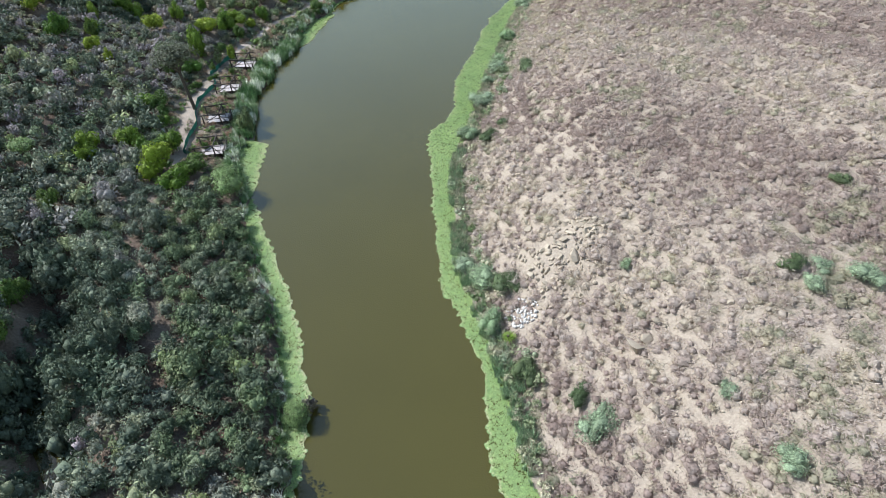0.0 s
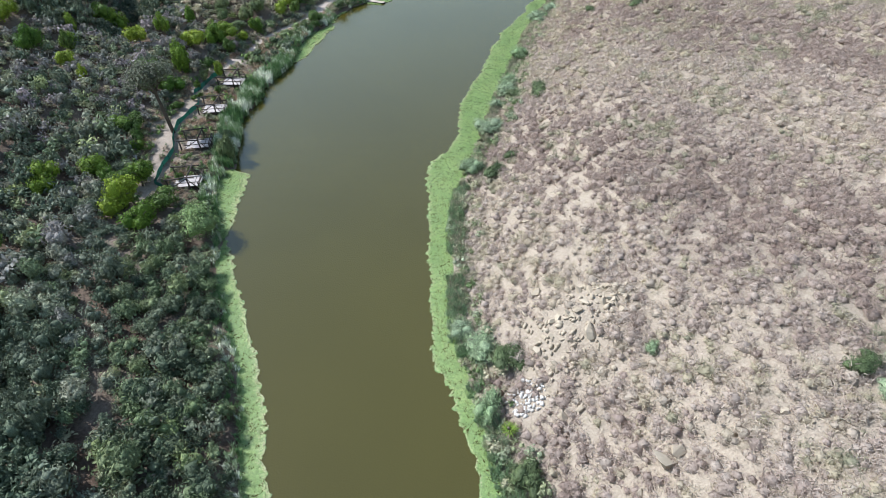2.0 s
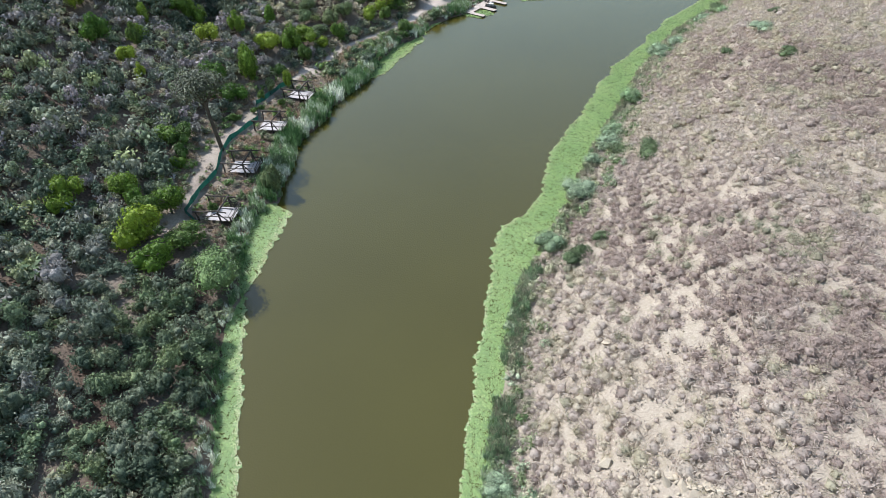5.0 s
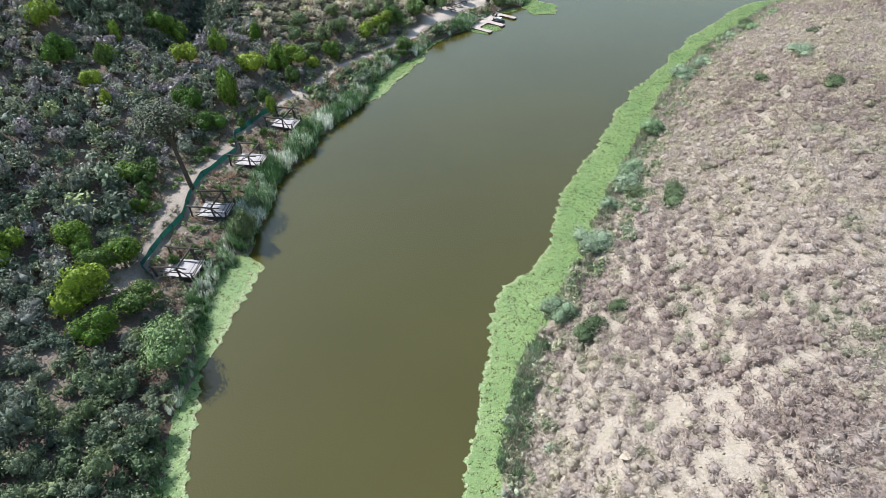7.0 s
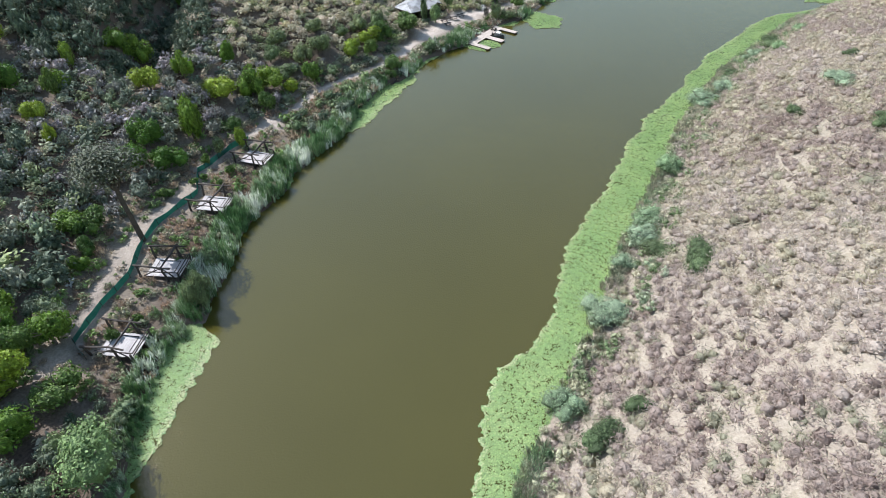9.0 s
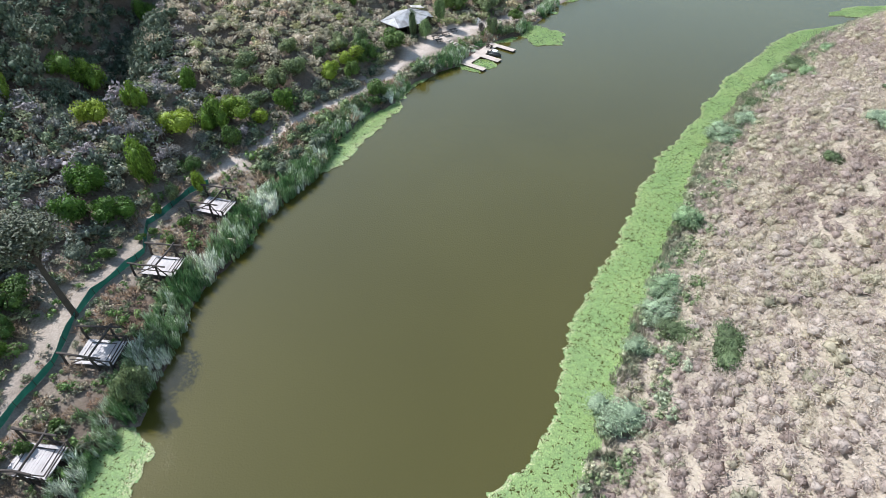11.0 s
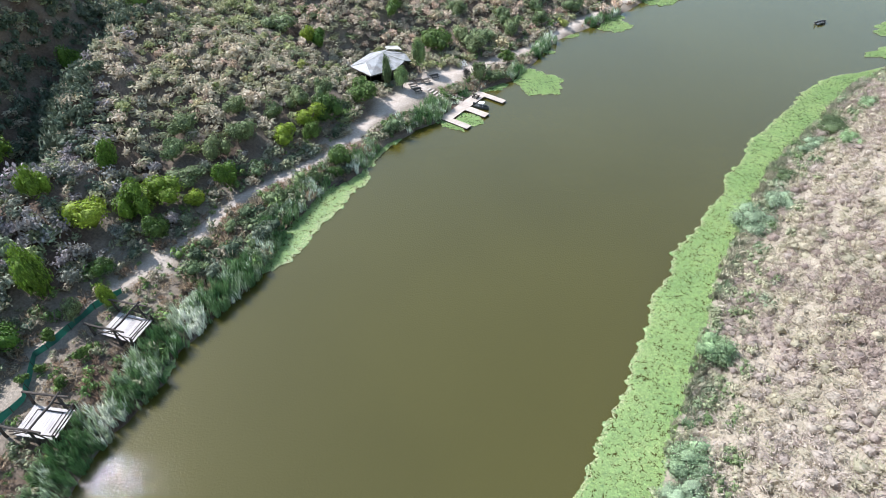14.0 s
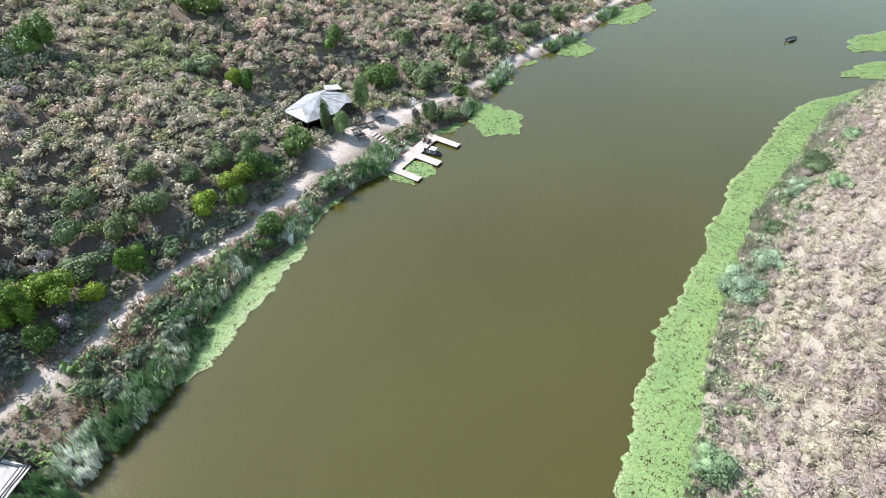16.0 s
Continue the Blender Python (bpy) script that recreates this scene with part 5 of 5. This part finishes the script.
def motorboat(at, turn, label, hull=M_WHITE):
    b = thing("motorboat", at, label, "boat", turn=turn)
    bm = bmesh.new()
    rings = []
    for i in range(9):
        f = i / 8
        x = -1.7 + 3.4 * f
        w = 0.72 * (1 - max(0, f - 0.45) ** 2 * 2.6)
        rings.append([bm.verts.new(p) for p in ((x, -w, 0.45 + 0.12 * f), (x, -w * 0.8, 0.0), (x, 0, -0.14 + 0.22 * f * f), (x, w * 0.8, 0.0), (x, w, 0.45 + 0.12 * f), (x, w * 0.84, 0.44 + 0.12 * f), (x, w * 0.7, 0.12), (x, -w * 0.7, 0.12), (x, -w * 0.84, 0.44 + 0.12 * f))])
    for p, q in zip(rings, rings[1:]):
        for j in range(9):
            bm.faces.new((p[j], p[(j + 1) % 9], q[(j + 1) % 9], q[j]))
    bm.faces.new(rings[0][::-1])
    bm.faces.new(rings[-1])
    part("hull", bm, hull, b)
    for x in (-0.7, 0.4):
        bm = bmesh.new()
        box(bm, (x, -0.6, 0.3), (x + 0.4, 0.6, 0.36), bevel=0.02)
        part("seat", bm, M_BLACK, b, "dark seat")
    bm = bmesh.new()
    box(bm, (-2.05, -0.16, 0.25), (-1.68, 0.16, 0.85), bevel=0.06)
    box(bm, (-1.95, -0.07, -0.3), (-1.78, 0.07, 0.3), bevel=0.02)
    part("outboard_motor", bm, M_BLACK, b, "black outboard motor")
    return b


mb = motorboat(tuple(dm @ Vector((4.4, 9.3, 0.05))), -25.5 + 10, "small dark motorboat with a white canopy moored at the dock", M_DARKHULL)
bm = bmesh.new()
box(bm, (-0.7, -0.6, 1.15), (0.6, 0.6, 1.21), bevel=0.03)
for a in (-0.6, 0.5):
    for c in (-0.5, 0.5):
        pole(bm, (a, c, 0.3), (a, c, 1.16), 0.025)
part("canopy", bm, M_WHITE, mb, "white flat canopy")
motorboat((63.2, 300, 0.05), 35, "small dark open boat drifting on the river", M_DARKHULL)

# ---- picnic tables ----


def picnic_table(at, turn):
    t = thing("picnic_table", at, "dark wooden picnic table with attached benches on sandy ground", "picnic table", "picnic tables", turn)
    for nm, y0, y1, z in (("tabletop", -0.38, 0.38, 0.72), ("bench_seat", -0.85, -0.58, 0.43), ("bench_seat", 0.58, 0.85, 0.43)):
        bm = bmesh.new()
        n = 3 if nm == "tabletop" else 1
        for i in range(n):
            w = (y1 - y0) / n
            box(bm, (-0.9, y0 + i * w, z), (0.9, y0 + (i + 1) * w - 0.015, z + 0.045), bevel=0.006)
        part(nm, bm, M_DARKWOOD, t)
    for x in (-0.65, 0.65):
        bm = bmesh.new()
        pole(bm, (x, -0.75, -0.05), (x, -0.2, 0.72), 0.045, 0.045, 6)
        pole(bm, (x, 0.75, -0.05), (x, 0.2, 0.72), 0.045, 0.045, 6)
        pole(bm, (x, -0.75, 0.4), (x, 0.75, 0.4), 0.04, 0.04, 6)
        part("leg_frame", bm, M_DARKWOOD, t)
    return t


tables = ((-32.3, 243.5, 40), (-30.6, 243.9, 42), (-29.2, 246.4, 38), (-32.7, 241.1, 35), (-31.3, 239.5, 40))
pt = picnic_table((tables[0][0], tables[0][1], ground_z(*tables[0][:2])), tables[0][2])
for tx, ty, tt in tables[1:]:
    copy_thing(pt, pose(tx, ty, ground_z(tx, ty), 0, 0, tt))

# ---- the hut ----
hut = thing("hut", (-41.3, 245.6, 2.1), "open-sided dark timber hut with a faded grey sheet roof", "hut", turn=49.5)
# local x runs along the long side, y across
HL, HW, EAVE, RIDGE = 5.1, 3.4, 2.75, 4.2


def sheet(bm, pts, thick=0.08):
    vs = [bm.verts.new(p) for p in pts]
    f = bm.faces.new(vs)
    bmesh.ops.solidify(bm, geom=[f], thickness=thick)


A, F1, F2, B, E = (-5.2, -4.2, 2.65), (1.0, -4.7, 2.5), (3.5, -4.5, 3.75), (5.7, -3.7, 2.75), (6.4, -0.3, 3.0)
C, D0, D, Q, P1 = (5.0, 4.0, 3.0), (0.3, 5.2, 2.8), (-6.5, 2.6, 2.7), (-3.9, 0.1, 3.75), (0.7, 0.5, RIDGE + 0.35)
for face in ((A, F1, P1, Q), (F1, F2, P1), (F2, B, E, P1), (E, C, P1), (C, D0, P1), (D0, D, Q, P1), (D, A, Q)):
    bm = bmesh.new()
    bm.faces.new([bm.verts.new(p) for p in face])
    bmesh.ops.recalc_face_normals(bm, faces=bm.faces)
    bmesh.ops.solidify(bm, geom=list(bm.faces), thickness=0.09)
    roof = part("roof_sheet", bm, M_ROOF, hut, "faded grey corrugated roof sheet with dents")
for a, b in ((Q, P1), (F2, P1), (F1, P1), (E, P1), (C, P1), (D0, P1), (A, Q), (D, Q)):
    bm = bmesh.new()
    pole(bm, Vector(a) + Vector((0, 0, 0.05)), Vector(b) + Vector((0, 0, 0.05)), 0.07, 0.07, 6, 0.02)
    part("ridge_cap", bm, M_RUBBLE, roof)
for a, b in ((F1, F2), (F2, B), (A, F1), (D, A), (B, E)):
    bm = bmesh.new()
    pole(bm, Vector(a) - Vector((0, 0, 0.16)), Vector(b) - Vector((0, 0, 0.16)), 0.08, 0.08, 6, 0.02)
    part("verge_beam", bm, M_DARKWOOD, roof)
bm = bmesh.new()
sheet(bm, ((3.2, 2.6, 3.95), (6.3, 0.9, 3.6), (7.0, 3.9, 3.3), (4.4, 5.3, 3.45)))
part("back_roof", bm, M_STONE, hut, "white second roof sheet at the back")
for x in (-HL + 0.5, -1.6, 1.6, HL - 0.5):
    for y in (-HW + 0.4, HW - 0.4):
        bm = bmesh.new()
        pole(bm, (x, y, -0.3), (x, y, EAVE - 0.05), 0.11, 0.1)
        part("post", bm, M_DARKWOOD, hut)
for nm, lo, hi in (("wall_panel", (-HL + 0.6, HW - 0.55, 0), (HL - 0.6, HW - 0.43, EAVE - 0.2)), ("wall_panel", (-1.5, -HW + 1.2, 0), (HL - 0.6, -HW + 1.32, EAVE - 0.2)),
                   ("wall_panel", (HL - 0.62, -HW + 1.34, 0), (HL - 0.5, HW - 0.57, EAVE - 0.2)), ("floor_deck", (-HL - 0.6, -HW - 0.8, -0.15), (HL, HW, 0))):
    bm = bmesh.new()
    box(bm, lo, hi, bevel=0.01)
    part(nm, bm, M_DARKWOOD if nm == "wall_panel" else M_POLE, hut)
for a, b in (((-HL - 0.5, -HW - 0.7, 0.95), (HL * 0.4, -HW - 0.7, 0.95)), ((-HL - 0.5, -HW - 0.7, 0.95), (-HL - 0.5, HW - 1, 0.95)), ((-HL - 0.5, -HW - 0.7, 0.5), (HL * 0.4, -HW - 0.7, 0.5))):
    bm = bmesh.new()
    pole(bm, a, b, 0.05, 0.05, 6, 0.02)
    part("rail", bm, M_POLE, hut)
for x in (-HL - 0.5, -2.5, -0.2, HL * 0.4):
    bm = bmesh.new()
    pole(bm, (x, -HW - 0.7, -0.8), (x, -HW - 0.7, 1.0), 0.06, 0.06, 6)
    part("rail_post", bm, M_POLE, hut)
for x in (-HL + 0.1, HL - 0.1):
    bm = bmesh.new()
    pole(bm, (x, -HW, EAVE - 0.05), (x, HW, EAVE - 0.05), 0.08)
    part("roof_beam", bm, M_DARKWOOD, hut)

# ---- logs and the rail by the far track ----
for i, (a, b) in enumerate((((-37.6, 203.2), (-35.6, 207.3)), ((-51.5, 210.8), (-48.6, 214.2)), ((-37.9, 205.5), (-36.4, 208.0)))):
    bm = bmesh.new()
    za, zb = ground_z(*a) + 0.2, ground_z(*b) + 0.2
    pole(bm, (0, 0, za), (b[0] - a[0], b[1] - a[1], zb), 0.24, 0.18, 8, 0.05)
    lg = part("log", bm, M_POLE)
    lg.matrix_world = Matrix.Translation((*a, 0))
    tagged(lg, "grey weathered log lying by the bank", "log", "logs")
rail = thing("path_rail", (-12.5, 272, 0), "low wooden rail along the far track", "fence")
for i in range(12):
    ya, yb = 272 + i * 2.6, 272 + (i + 1) * 2.6
    xa, xb = float(track_x(ya)) - 3.0, float(track_x(yb)) - 3.0
    bm = bmesh.new()
    pole(bm, (xa + 12.5, ya - 272, ground_z(xa, ya) + 0.9), (xb + 12.5, yb - 272, ground_z(xb, yb) + 0.9), 0.06, 0.06, 6)
    part("rail", bm, M_BOARD, rail)
    bm = bmesh.new()
    pole(bm, (xa + 12.5, ya - 272, ground_z(xa, ya) - 0.2), (xa + 12.5, ya - 272, ground_z(xa, ya) + 0.9), 0.06, 0.06, 6)
    part("post", bm, M_POLE, rail)
